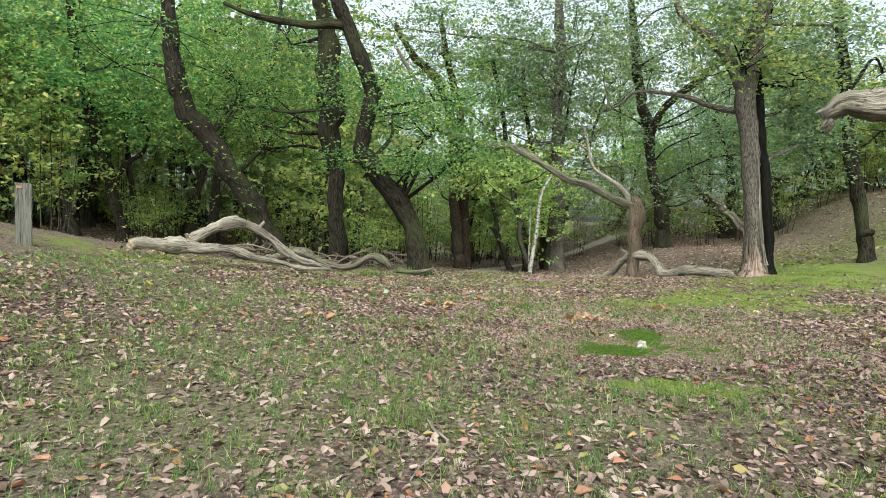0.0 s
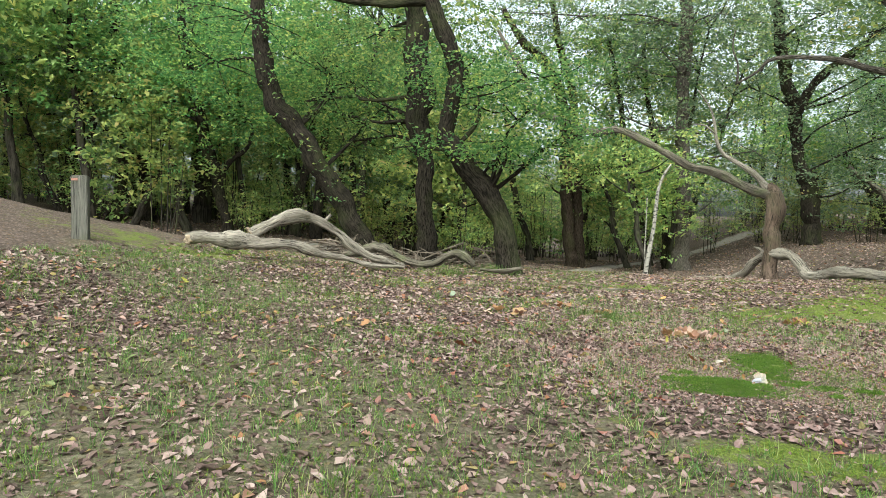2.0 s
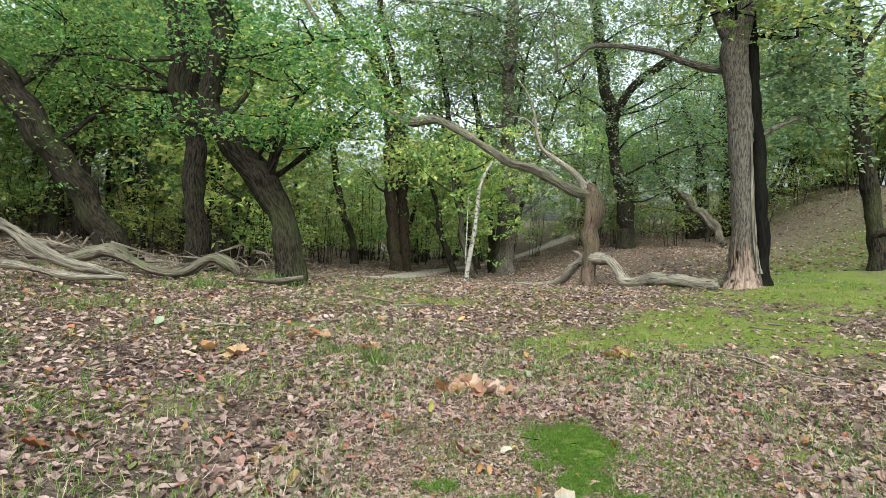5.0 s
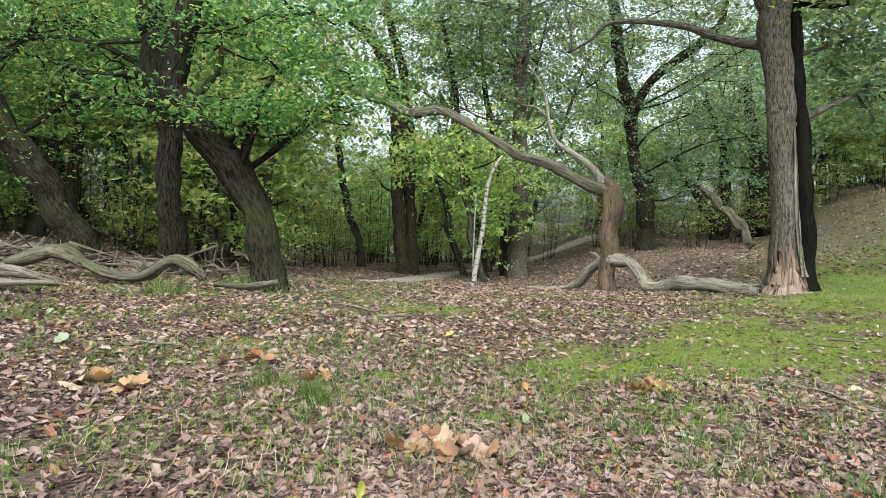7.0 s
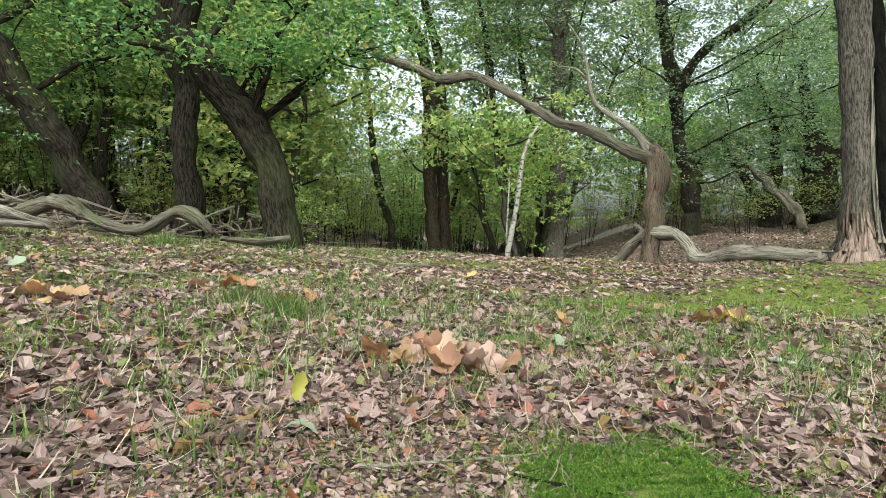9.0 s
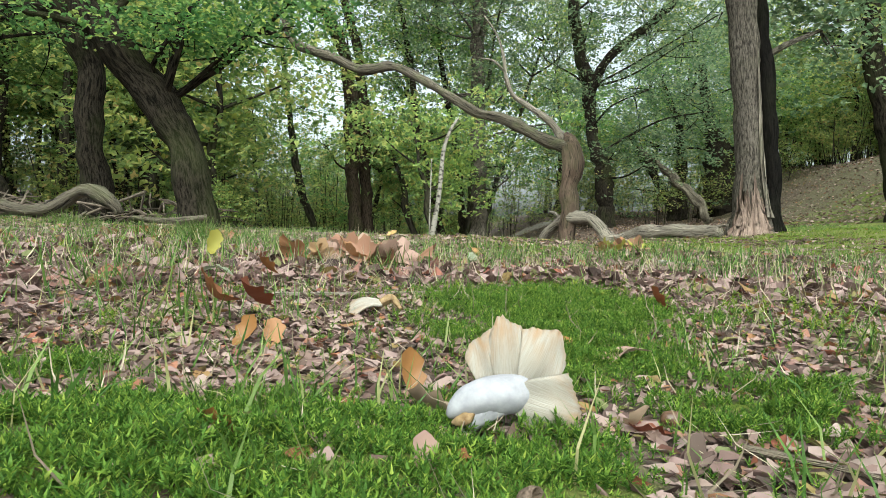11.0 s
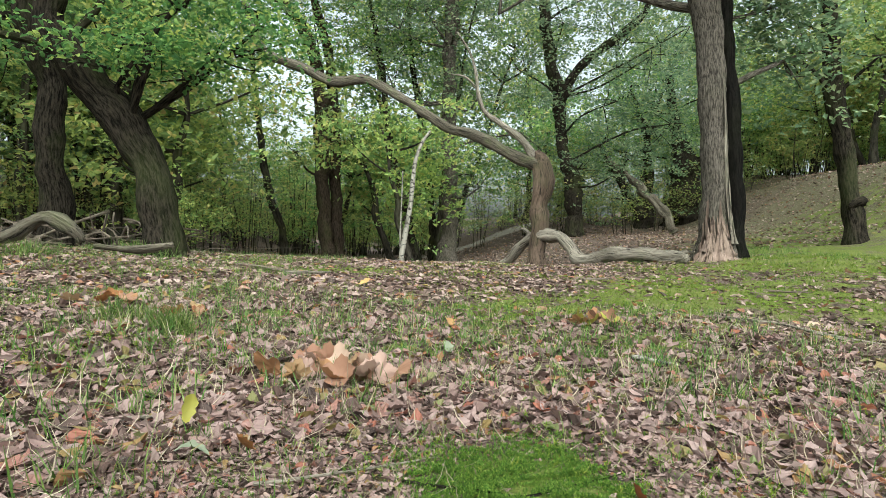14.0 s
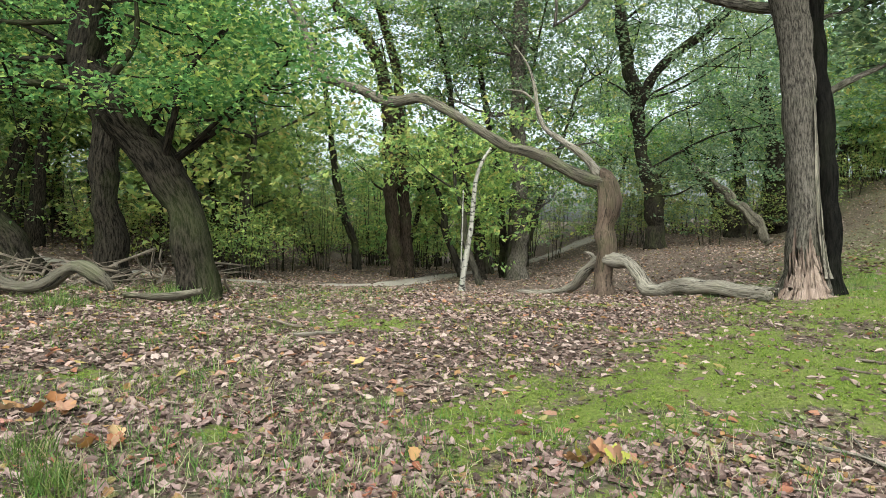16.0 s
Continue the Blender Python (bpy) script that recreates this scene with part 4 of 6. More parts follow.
tree("oak_tree", "leaning oak stem behind the brush pile", [(-16.18, 19.17, 1.19, 0.29), (-15.96, 19.28, 2.2, 0.229), (-15.73, 19.39, 3.26, 0.202), (-15.52, 19.49, 4.59, 0.15), (-15.49, 19.51, 6.94, 0.114)], M_OAK, seed=26)
tree("oak_tree", "dark oak stem behind the brush pile", [(-15.25, 19.52, 0.95, 0.264), (-15.17, 19.56, 1.96, 0.202), (-15.04, 19.62, 3.29, 0.185), (-14.85, 19.7, 5.4, 0.15), (-14.52, 19.84, 8.02, 0.114)], M_OAK, seed=27)
tree("oak_tree", "thin dark stem deep in the wood", [(-12.92, 22.95, 0.06, 0.167), (-12.86, 22.97, 1.52, 0.141), (-13.12, 22.91, 3.25, 0.132), (-13.03, 22.93, 5.84, 0.106)], M_OAK, sides=9, seed=28)

# the dead tree's long bare bough
dead = [o for o in scene.objects if o.name.startswith("dead_tree")][0]
for o in dead.children:
    if o.name.startswith("limb"):
        o.data.materials[0] = M_DEAD
        o["label"] = "bleached twisting bare limb"
off = np.array((*dead.location, 0))
bl = [tuple(np.array(p) - off) for p in [(2.833, 14.843, 2.188, 0.164), (2.493, 14.95, 2.305, 0.157), (1.899, 15.144, 2.577, 0.144), (1.354, 15.319, 2.869, 0.137), (0.654, 15.553, 3.083, 0.13), (0.07, 15.738, 3.395, 0.122), (-0.611, 15.962, 3.823, 0.122), (-1.322, 16.195, 4.251, 0.122), (-1.886, 16.38, 4.416, 0.137), (-2.548, 16.594, 4.348, 0.13), (-3.511, 16.905, 4.757, 0.122), (-4.426, 17.197, 5.078, 0.137), (-4.805, 17.324, 5.409, 0.11), (-5.116, 17.421, 6.139, 0.11), (-5.418, 17.528, 6.849, 0.095), (-5.875, 17.674, 7.579, 0.082), (-6.459, 17.859, 8.513, 0.061)]]
part("bough", limb_mesh("bough", [bl], M_DEAD_MOSS, 14, 0.1, 0.12, 77), dead, "long grey arching bare bough")


def facing_sheet(line, facing, half, mat, proud, jag, seed):
    """A jagged plate of bare wood wrapped on a trunk's side."""
    c, length = smooth_line(line, 22)
    r0 = np.random.default_rng(seed)
    k = 15
    tops = np.clip(0.72 + r0.normal(0, jag * 1.6, k) + 0.12 * np.sin(np.arange(k) * 1.9), 0.4, 1.0)
    v, g = [], []
    for i, p in enumerate(c):
        u = i / 21
        hw = half * (1.0 - 0.35 * u ** 2.2) * (1 + r0.normal(0, jag))
        for j in range(k):
            a = facing + hw * (j / (k - 1) - 0.5) * 2 + 0.25 * jag * math.sin(9 * u)
            top = tops[j]
            q = c[min(21, int(round(i * top)))]
            p = q
            r = p[3] * (1.0 + (0.30 * math.exp(-u * length / 0.3))) + proud * (1 - (abs(j - 7) / 7) ** 4) + r0.normal(0, 0.006)
            v.append((p[0] + r * math.cos(a), p[1] + r * math.sin(a), p[2]))
            g.append((a * 0.4, 0.2 * math.sin(a), p[2]))
    i, j = np.meshgrid(np.arange(21), np.arange(k - 1), indexing="ij")
    b = i * k + j
    return solid("bare_wood", v, [np.stack([b, b + 1, b + k + 1, b + k], -1).reshape(-1, 4)], mat, True, g)


torn = [o for o in scene.objects if o.get("label", "").startswith("tall grey oak with its bark torn")][0]
tl = [(p[0] - torn.location.x, p[1] - torn.location.y, p[2] - torn.location.z, p[3]) for p in [(5.5, 10.77, 0.168, 0.359), (5.5, 10.77, 0.545, 0.285), (5.467, 10.787, 1.015, 0.257), (5.408, 10.812, 1.953, 0.237), (5.307, 10.845, 3.193, 0.23), (5.131, 10.921, 4.752, 0.257), (5.064, 10.946, 5.523, 0.278), (5.182, 10.895, 6.436, 0.251), (5.299, 10.845, 7.333, 0.244), (5.425, 10.803, 8.674, 0.196), (5.425, 10.803, 10.752, 0.142)]]
tw = math.atan2(-12.3, -5.8)
foot = [(0.0, 0.0, -0.05, 0.44), (tl[1][0], tl[1][1], tl[1][2], 0.325), (tl[2][0], tl[2][1], 0.84, 0.285), (tl[2][0] - .02, tl[2][1], 1.15, 0.28)]
part("bare_wood", facing_sheet(foot, tw + 0.1, 0.85, M_SPLIT, 0.035, 0.12, 3), torn, "torn pinkish bare heartwood at the foot")
strip = [(tl[1][0], tl[1][1], 0.35, 0.31), tl[3], tl[4], (tl[5][0] + .05, tl[5][1], 3.9, 0.27)]
part("bare_wood", facing_sheet(strip, tw + 1.0, 0.17, M_DEAD, 0.025, 0.22, 4), torn, "pale vertical split strip of bare wood")
burl = [o for o in scene.objects if o.get("label", "").startswith("crooked dark oak with a burl")][0]
part("burl", limb_mesh("burl", [[(-0.30, -0.10, 0.75, 0.03), (-0.24, -0.10, 0.8, 0.08), (-0.12, -0.10, 0.88, 0.13), (0.02, -0.10, 0.92, 0.10), (0.10, -0.08, 0.95, 0.04)]], M_OAK, 12, 0.06, 0.2, 4), burl)

# ---- fallen wood ----
def fallen(name, label, line, mat, category="log", sides=14, rough=0.12, seed=0, stubs=(), ends=None):
    line = [(p[0], p[1], max(p[2], float(ground_z(p[0], p[1])) + 1.0 * p[3]), p[3]) for p in line]
    x, y, z = line[0][:3]
    ob = thing(name, label, category, at=(x, y, z))
    off = np.array((x, y, z, 0))
    part("stem", limb_mesh("stem", [[tuple(np.array(p) - off) for p in line]], mat, sides, 0.06, rough * 1.9, seed), ob)
    for k, s in enumerate(stubs):
        part("stub", limb_mesh("stub", [[tuple(np.array(p) - off) for p in s]], mat, 8, 0.06, 0.15, seed + 3 + k), ob)
    if ends:
        a, b = np.array(line[0][:3]), np.array(line[1][:3])
        d = (a - b) / np.linalg.norm(a - b)
        r = line[0][3] * 0.97
        v, q, t, g = tube([(*(d * -0.02), r), (*(d * 0.005), r), (*(d * 0.012), r * 0.9)], 16, 0.01, 0.04, seed)
        part("sawn_end", solid("sawn_end", v, [q, t], ends, True, g), ob, "pale sawn end grain")
    return ob


fallen("fallen_log", "long weathered grey log lying on the bank", [(-8.71, 3.09, 0.84, 0.112), (-8.36, 3.45, 0.85, 0.12), (-7.92, 3.9, 0.8, 0.112), (-7.54, 4.29, 0.78, 0.082), (-7.14, 4.71, 0.59, 0.067), (-6.62, 5.24, 0.44, 0.053), (-6.17, 5.7, 0.3, 0.045), (-5.79, 6.09, 0.24, 0.03)], M_DEAD, seed=1, ends=M_CUT)
fallen("fallen_log", "thick arched branch lying across the grey log", [(-8.04, 3.91, 0.96, 0.116), (-7.82, 4.13, 1.06, 0.124), (-7.5, 4.44, 1.26, 0.116), (-7.3, 4.64, 1.24, 0.108), (-7, 4.93, 1.16, 0.085), (-6.78, 5.15, 1.01, 0.085), (-6.6, 5.32, 0.74, 0.077), (-6.33, 5.6, 0.5, 0.07), (-6.04, 5.88, 0.35, 0.062), (-5.75, 6.16, 0.25, 0.047)], M_DEAD, seed=2, ends=M_CUT,
       stubs=[[(-6.55, 5.4, 0.66, 0.05), (-6.75, 5.75, 0.72, 0.045), (-6.9, 6.1, 0.66, 0.03)], [(-7.0, 4.95, 1.2, 0.04), (-6.9, 5.0, 1.33, 0.03)]])
fallen("fallen_log", "gnarled mossy grey log humped over the ground", [(-7.94, 7.9, 0.35, 0.097), (-7.45, 7.9, 0.46, 0.106), (-6.96, 7.9, 0.49, 0.114), (-6.67, 7.9, 0.33, 0.106), (-6.34, 7.9, 0.2, 0.088), (-6.01, 7.9, 0.18, 0.079), (-5.64, 7.9, 0.23, 0.088), (-5.32, 7.9, 0.38, 0.106), (-5.07, 7.9, 0.46, 0.114), (-4.86, 7.9, 0.34, 0.106), (-4.68, 7.9, 0.16, 0.062)], M_DEAD_MOSS, seed=3)
fallen("fallen_branch", "short grey branch at the foot of the curved oak", [(-4.52, 7.94, 0.1, 0.035), (-4.26, 8.05, 0.08, 0.044), (-3.95, 8.18, 0.1, 0.044), (-3.61, 8.32, 0.16, 0.035)], M_DEAD_MOSS, category="branch", seed=4)
fallen("fallen_log", "bleached arching branch resting on the ground before the dead tree", [(0.99, 17.0, -2, 0.061), (1.55, 16.6, -2, 0.076), (2.02, 16.3, -2, 0.091), (2.4, 15.75, -0.27, 0.11), (2.7, 15.2, 0.21, 0.128), (2.97, 14.7, 0.42, 0.152), (3.29, 14.2, 0.4, 0.134), (3.5, 13.6, 0.16, 0.128), (3.55, 13.1, -2, 0.146), (3.75, 12.6, -2, 0.165), (3.96, 12.2, -2, 0.159), (4.42, 11.2, -2, 0.14), (4.75, 10.3, -2, 0.104)], M_DEAD, rough=0.06, seed=5,
       stubs=[[(2.78, 15.0, 0.33, 0.07), (2.66, 15.1, 0.5, 0.05), (2.52, 15.2, 0.56, 0.02)], [(3.54, 13.1, -0.1, 0.06), (3.5, 13.0, -0.32, 0.05)], [(4.6, 10.7, 0.14, 0.06), (4.72, 10.4, 0.27, 0.05), (4.8, 10.1, 0.3, 0.02)]])
fallen("dead_limb", "pale dead limb leaning on the slope", [(12.1, 28.04, 0.26, 0.176), (11.82, 28.16, 1.15, 0.202), (11.31, 28.38, 1.87, 0.202), (10.62, 28.68, 2.6, 0.194), (9.97, 28.95, 3.23, 0.15), (9.05, 29.34, 4.15, 0.114)], M_DEAD_MOSS, category="branch", seed=6)
fallen("broken_limb", "pale broken limb end of a fallen tree, splintered", [(0.56, -2.90, 2.36, 0.045), (0.60, -2.92, 2.41, 0.085), (0.66, -2.95, 2.46, 0.11), (0.76, -3.0, 2.45, 0.10), (1.0, -3.12, 2.41, 0.095), (1.7, -3.5, 2.3, 0.11), (2.7, -4.0, 1.9, 0.13), (3.6, -4.5, 1.0, 0.15), (4.2, -4.8, -0.05, 0.18)], M_DEAD, category="branch", seed=7,
       stubs=[[(0.6, -2.92, 2.36, 0.03), (0.55, -2.9, 2.28, 0.01)], [(0.58, -2.9, 2.42, 0.03), (0.52, -2.88, 2.4, 0.008)], [(0.62, -2.9, 2.33, 0.03), (0.6, -2.88, 2.25, 0.008)]])

# brush pile of dead sticks
r = np.random.default_rng(5)
sticks = []
for _ in range(150):
    cx, cy = (-8.4, 9.0) if r.random() < 0.65 else (-5.7, 10.6)
    p = np.array((cx + r.normal(0, 1.1), cy + r.normal(0, 0.6)))
    q = p + r.normal(0, 0.7, 2)
    za, zb = ground_z(*p) + r.uniform(0, 0.75) * math.exp(-((p[0] - cx) / 1.3) ** 2), ground_z(*q) + r.uniform(0, 0.5)
    m = (p + q) / 2 + r.normal(0, 0.1, 2)
    w = r.uniform(0.006, 0.03)
    sticks.append([(*p, za, w), (*m, (za + zb) / 2 + r.normal(0, 0.08), w * 0.8), (*q, zb, w * 0.4)])
tagged(new("brush_pile", limb_mesh("brush_pile", sticks, M_TWIG, 6, 0.2, 0.1, 5)), "tangled pile of dead sticks behind the fallen logs", "brush pile", kind="stuff")

# post
post = thing("wooden_post", "square grey weathered wooden marker post on the bank", "post", at=(-9.95, 1.98, float(ground_z(-9.95, 1.98)) - 0.1))
bm = bmesh.new()
bmesh.ops.create_cube(bm, size=1)
bmesh.ops.scale(bm, vec=(0.24, 0.24, 1.15), verts=bm.verts)
bmesh.ops.translate(bm, vec=(0, 0, 0.575), verts=bm.verts)
bmesh.ops.bevel(bm, geom=[e for e in bm.edges], offset=0.014, segments=2, affect="EDGES")
bmesh.ops.subdivide_edges(bm, edges=[e for e in bm.edges if abs(e.verts[0].co.z - e.verts[1].co.z) > 0.5], cuts=8)
for vt in bm.verts:
    vt.co += Vector((noise.noise(vt.co * 4), noise.noise(vt.co * 4 + Vector((5, 0, 0))), 0)) * 0.008
pm = bpy.data.meshes.new("shaft")
bm.to_mesh(pm)
gr = pm.attributes.new("grain", "FLOAT_VECTOR", "POINT")
gr.data.foreach_set("vector", np.array([v.co for v in bm.verts], np.float32).ravel())
bm.free()
pm.materials.append(M_POST)
shaft = part("shaft", pm, post)
post.rotation_euler = (0, 0, radians(38))
bm = bmesh.new()
bmesh.ops.create_cube(bm, size=1)
bmesh.ops.scale(bm, vec=(0.09, 0.006, 0.04), verts=bm.verts)
bmesh.ops.bevel(bm, geom=[e for e in bm.edges], offset=0.002, segments=1, affect="EDGES")
mm = bpy.data.meshes.new("red_mark")
bm.to_mesh(mm)
bm.free()
mm.materials.append(M_RED_PAINT)
mk = part("red_mark", mm, post, "faded red painted mark")
mk.location = (-0.06, -0.128, 1.08)

# ---- sticks on the ground ----
def stick(name, label, pts, w, mat, seed):
    ln = []
    r0 = np.random.default_rng(seed)
    full = []
    for (ax, ay), (bx, by) in zip(pts, pts[1:]):
        for k in range(4):
            full.append((ax + (bx - ax) * k / 4, ay + (by - ay) * k / 4))
    full.append(pts[-1])
    for i, (x, y) in enumerate(full):
        u = i / max(1, len(full) - 1)
        x, y = x + r0.normal(0, w * 0.8), y + r0.normal(0, w * 0.8)
        ln.append((x, y, float(ground_z(x, y)) + w * 0.9 + 0.012, w * (1 - 0.6 * u)))
    x, y, z = ln[0][:3]
    ob = thing(name, label, "stick", "sticks on the ground", at=(x, y, z))
    part("stem", limb_mesh("stem", [[tuple(np.array(p) - (x, y, z, 0)) for p in ln]], mat, 7, 0.05, 0.15, seed), ob)
    return ob


for k, (pts, w, mat, lab) in enumerate([
        ([(-3.46, 3.98), (-3.0, 4.05)], 0.017, M_DEAD, "short pale stick lying on fallen leaves"),
        ([(-1.55, 6.26), (-1.09, 6.6)], 0.028, M_DEAD, "pale crooked stick on moss"),
        ([(1.85, 6.6), (2.2, 6.76)], 0.03, M_TWIG, "rotten stick on the ground"),
        ([(2.1, 3.83), (2.45, 3.62), (2.62, 3.35), (3.1, 2.9)], 0.014, M_DEAD, "long forked dead branch on leaves"),
        ([(2.66, 4.15), (2.5, 3.6)], 0.008, M_DEAD, "thin side twig of the dead branch"),
        ([(2.3, 4.3), (2.6, 3.3), (2.85, 3.0)], 0.008, M_DEAD, "thin grey twig on leaves"),
        ([(3.9, 6.3), (4.3, 6.05)], 0.016, M_TWIG, "thin stick on yellowish moss"),
        ([(3.5, 5.87), (3.8, 5.68)], 0.014, M_TWIG, "thin stick on yellowish moss"),
        ([(0.95, 2.34), (1.12, 2.22)], 0.013, M_BIRCH, "white birch-bark stick on leaves"),
        ([(-1.7, 6.9), (-2.4, 7.3)], 0.02, M_TWIG, "thin stick beside the moss"),
        ([(-0.14, 0.95), (0.15, 0.86), (0.45, 1.0)], 0.0045, M_OAK, "thin black twig across the moss"),
        ([(0.205, -0.045), (0.288, -0.102)], 0.0045, M_TWIG, "short grey twig beside the mushroom"),
        ([(-0.12, -0.215), (0.0, -0.225)], 0.0024, M_TWIG, "thin dark twig in the moss"),
        ([(-2.3, -3.2), (-2.1, -3.7), (-2.25, -4.3)], 0.012, M_DEAD, "crooked pale twig in the grass"),
        ([(0.5, 3.0), (-0.1, 3.1)], 0.008, M_TWIG, "thin dark twig on leaves"),
        ([(0.2, -2.4), (0.9, -2.2)], 0.01, M_TWIG, "thin dark twig on leaves"),
        ([(-1.0, 1.3), (-0.6, 1.45)], 0.006, M_DEAD, "thin bleached grass-like twig"),
        ([(-0.5, 0.9), (-0.05, 1.1)], 0.005, M_DEAD, "thin bleached twig on leaves")]):
    stick("stick", lab, pts, w, mat, 40 + k)

# ---- mushroom ----
mush = thing("mushroom", "broken white mushroom lying on its side with split gills", "mushroom", at=(0, 0, float(ground_z(0, 0)) + 0.004))
v, q, t, g = tube([(-0.068, -0.022, 0.023, 0.004), (-0.062, -0.022, 0.029, 0.0095), (-0.049, -0.020, 0.038, 0.0155), (-0.031, -0.017, 0.043, 0.0185), (-0.012, -0.012, 0.044, 0.0195), (0.004, -0.006, 0.044, 0.017), (0.014, 0.0, 0.042, 0.009)], 28, 0.003, 0.035, 2)
part("stem", solid("stem", v, [q, t], M_STEM, True, g), mush, "thick white bent stem")
v, q, t, g = tube([(-0.012, -0.012, 0.036, 0.013), (-0.028, -0.017, 0.032, 0.0145), (-0.040, -0.020, 0.022, 0.0115), (-0.049, -0.021, 0.011, 0.006), (-0.052, -0.021, 0.005, 0.0025)], 20, 0.003, 0.05, 9)
part("stem_lip", solid("stem_lip", v, [q, t], M_STEM, True, g), mush, "split lower lip of the white stem")
v, q, t, g = tube([(-0.064, -0.027, 0.018, 0.002), (-0.058, -0.029, 0.020, 0.0065), (-0.050, -0.030, 0.024, 0.0075), (-0.044, -0.029, 0.029, 0.003)], 14, 0.002, 0.15, 5)
part("stem_end", solid("stem_end", v, [q, t], M_ROT, True, g), mush, "brown decayed hollow at the stem end")


def lobe(base, tip, across, bow, thick, seed, wave=0.004, root=0.22):
    """A fan-shaped piece of cap with gills running from its base to a wavy rim."""
    base, tip, across, bow = (np.array(a, float) for a in (base, tip, across, bow))
    n, k = 14, 29
    r0 = np.random.default_rng(seed)
    rim = 1 + 0.05 * np.sin(np.linspace(0, 9, k) + seed) + r0.normal(0, 0.012, k)
    top, g = [], []
    for i in range(n):
        u = i / (n - 1)
        for j in range(k):
            s = j / (k - 1) * 2 - 1
            spread = (root + (1 - root) * u ** 0.75)
            reach = u * rim[j] * (1 - 0.3 * s * s)
            fold = 0.0016 * math.cos(j * math.pi) * u
            top.append(base + (tip - base) * reach + across * s * spread + bow * (u * (1 - u) * 3 - 0.5 * s * s * u) + bow / (np.linalg.norm(bow) + 1e-9) * (fold + wave * math.sin(5 * s + seed) * u))
            g.append((s * (0.3 + 0.7 * u), u, seed))
    top = np.array(top)
    nrm = np.cross(tip - base, across)
    nrm /= np.linalg.norm(nrm)
    w = np.repeat(thick * (1 - 0.75 * np.linspace(0, 1, n) ** 2), k)[:, None]
    v = np.vstack([top + nrm * w, top - nrm * w])
    i, j = np.meshgrid(np.arange(n - 1), np.arange(k - 1), indexing="ij")
    b = i * k + j
    f1 = np.stack([b, b + 1, b + k + 1, b + k], -1).reshape(-1, 4)
    f2 = f1[:, ::-1] + n * k
    e = np.concatenate([np.arange(k), np.arange(1, n) * k + k - 1, (n - 1) * k + np.arange(k - 2, -1, -1), np.arange(n - 2, 0, -1) * k])
    e2 = np.roll(e, -1)
    return solid("cap_piece", v, [f1, f2, np.stack([e2, e, e + n * k, e2 + n * k], 1)], M_GILL, True, g + g)


part("cap_piece", lobe((-0.020, 0.009, 0.042), (-0.036, 0.018, 0.098), (0.021, 0.003, 0.011), (0.0, -0.008, 0.0), 0.006, 1, 0.004, 0.45), mush, "upright cream cap piece with ragged rim")
part("cap_piece", lobe((-0.007, 0.006, 0.042), (-0.014, 0.013, 0.115), (0.020, 0.003, 0.004), (0.0, -0.010, 0.0), 0.006, 5, 0.004, 0.45), mush, "upright cream cap piece stained orange at its edge")
part("cap_piece", lobe((0.008, 0.002, 0.044), (0.035, 0.007, 0.105), (0.0235, 0.0, -0.0135), (0.0, -0.014, 0.0), 0.006, 2, 0.004, 0.4), mush, "cream cap piece with gills")
part("cap_piece", lobe((-0.002, -0.010, 0.042), (0.057, -0.020, 0.026), (0.010, 0.0, 0.036), (0.004, -0.018, 0.004), 0.006, 3, 0.005, 0.35), mush, "white gilled cap piece bent to the ground")

# second, shrivelled mushroom
mush2 = thing("mushroom_fragment", "shrivelled pale mushroom cap fragment among dead leaves", "mushroom", at=(-0.21, 0.70, float(ground_z(-0.21, 0.7)) + 0.006))
part("cap_piece", lobe((0.0, 0, 0.026), (-0.075, 0.0, 0.012), (0.0, 0.024, 0.014), (0.0, 0, 0.014), 0.003, 6, 0.008), mush2)
v, q, t, g = tube([(-0.01, 0.0, 0.022, 0.008), (0.006, 0.005, 0.034, 0.010), (0.022, 0.005, 0.038, 0.009), (0.04, 0.0, 0.018, 0.004)], 12, 0.005, 0.25, 6)
part("stem", solid("stem", v, [q, t], M_ROT, True, g), mush2, "brown shrivelled stem")


# ---- acorns ----
def round_body(profile, mat, name, sides=14):
    v = [(r_ * math.cos(a), r_ * math.sin(a), z_) for r_, z_ in profile for a in np.linspace(0, 2 * np.pi, sides, endpoint=False)]
    n = len(profile)
    i, j = np.meshgrid(np.arange(n - 1), np.arange(sides), indexing="ij")
    a, b = i * sides + j, i * sides + (j + 1) % sides
    return solid(name, v, [np.stack([a, b, b + sides, a + sides], -1).reshape(-1, 4)], mat)


nut = round_body([(0.0005, 0.0), (0.005, 0.001), (0.0085, 0.006), (0.009, 0.013), (0.0075, 0.02), (0.004, 0.0245), (0.0012, 0.0265), (0.0003, 0.028)], M_ACORN, "nut")
cup = round_body([(0.0008, -0.011), (0.001, -0.006), (0.006, -0.004), (0.010, 0.0), (0.0115, 0.006), (0.0108, 0.010), (0.0096, 0.0095), (0.0085, 0.002), (0.0005, -0.001)], M_CUP, "cup")


def acorn(x, y, tilt, heading, with_nut, with_cup, label, s=1.0):
    s = 0.78 * s
    ob = thing("acorn", label, "acorn", "acorns near the mushroom", at=(x, y, float(ground_z(x, y)) + 0.016 * s))
    ob.rotation_euler, ob.scale = (radians(tilt), 0, radians(heading)), (s, s, s)
    if with_nut:
        part("nut", nut, ob)
    if with_cup:
        part("cup", cup, ob, "scaly grey-brown cup")
    return ob


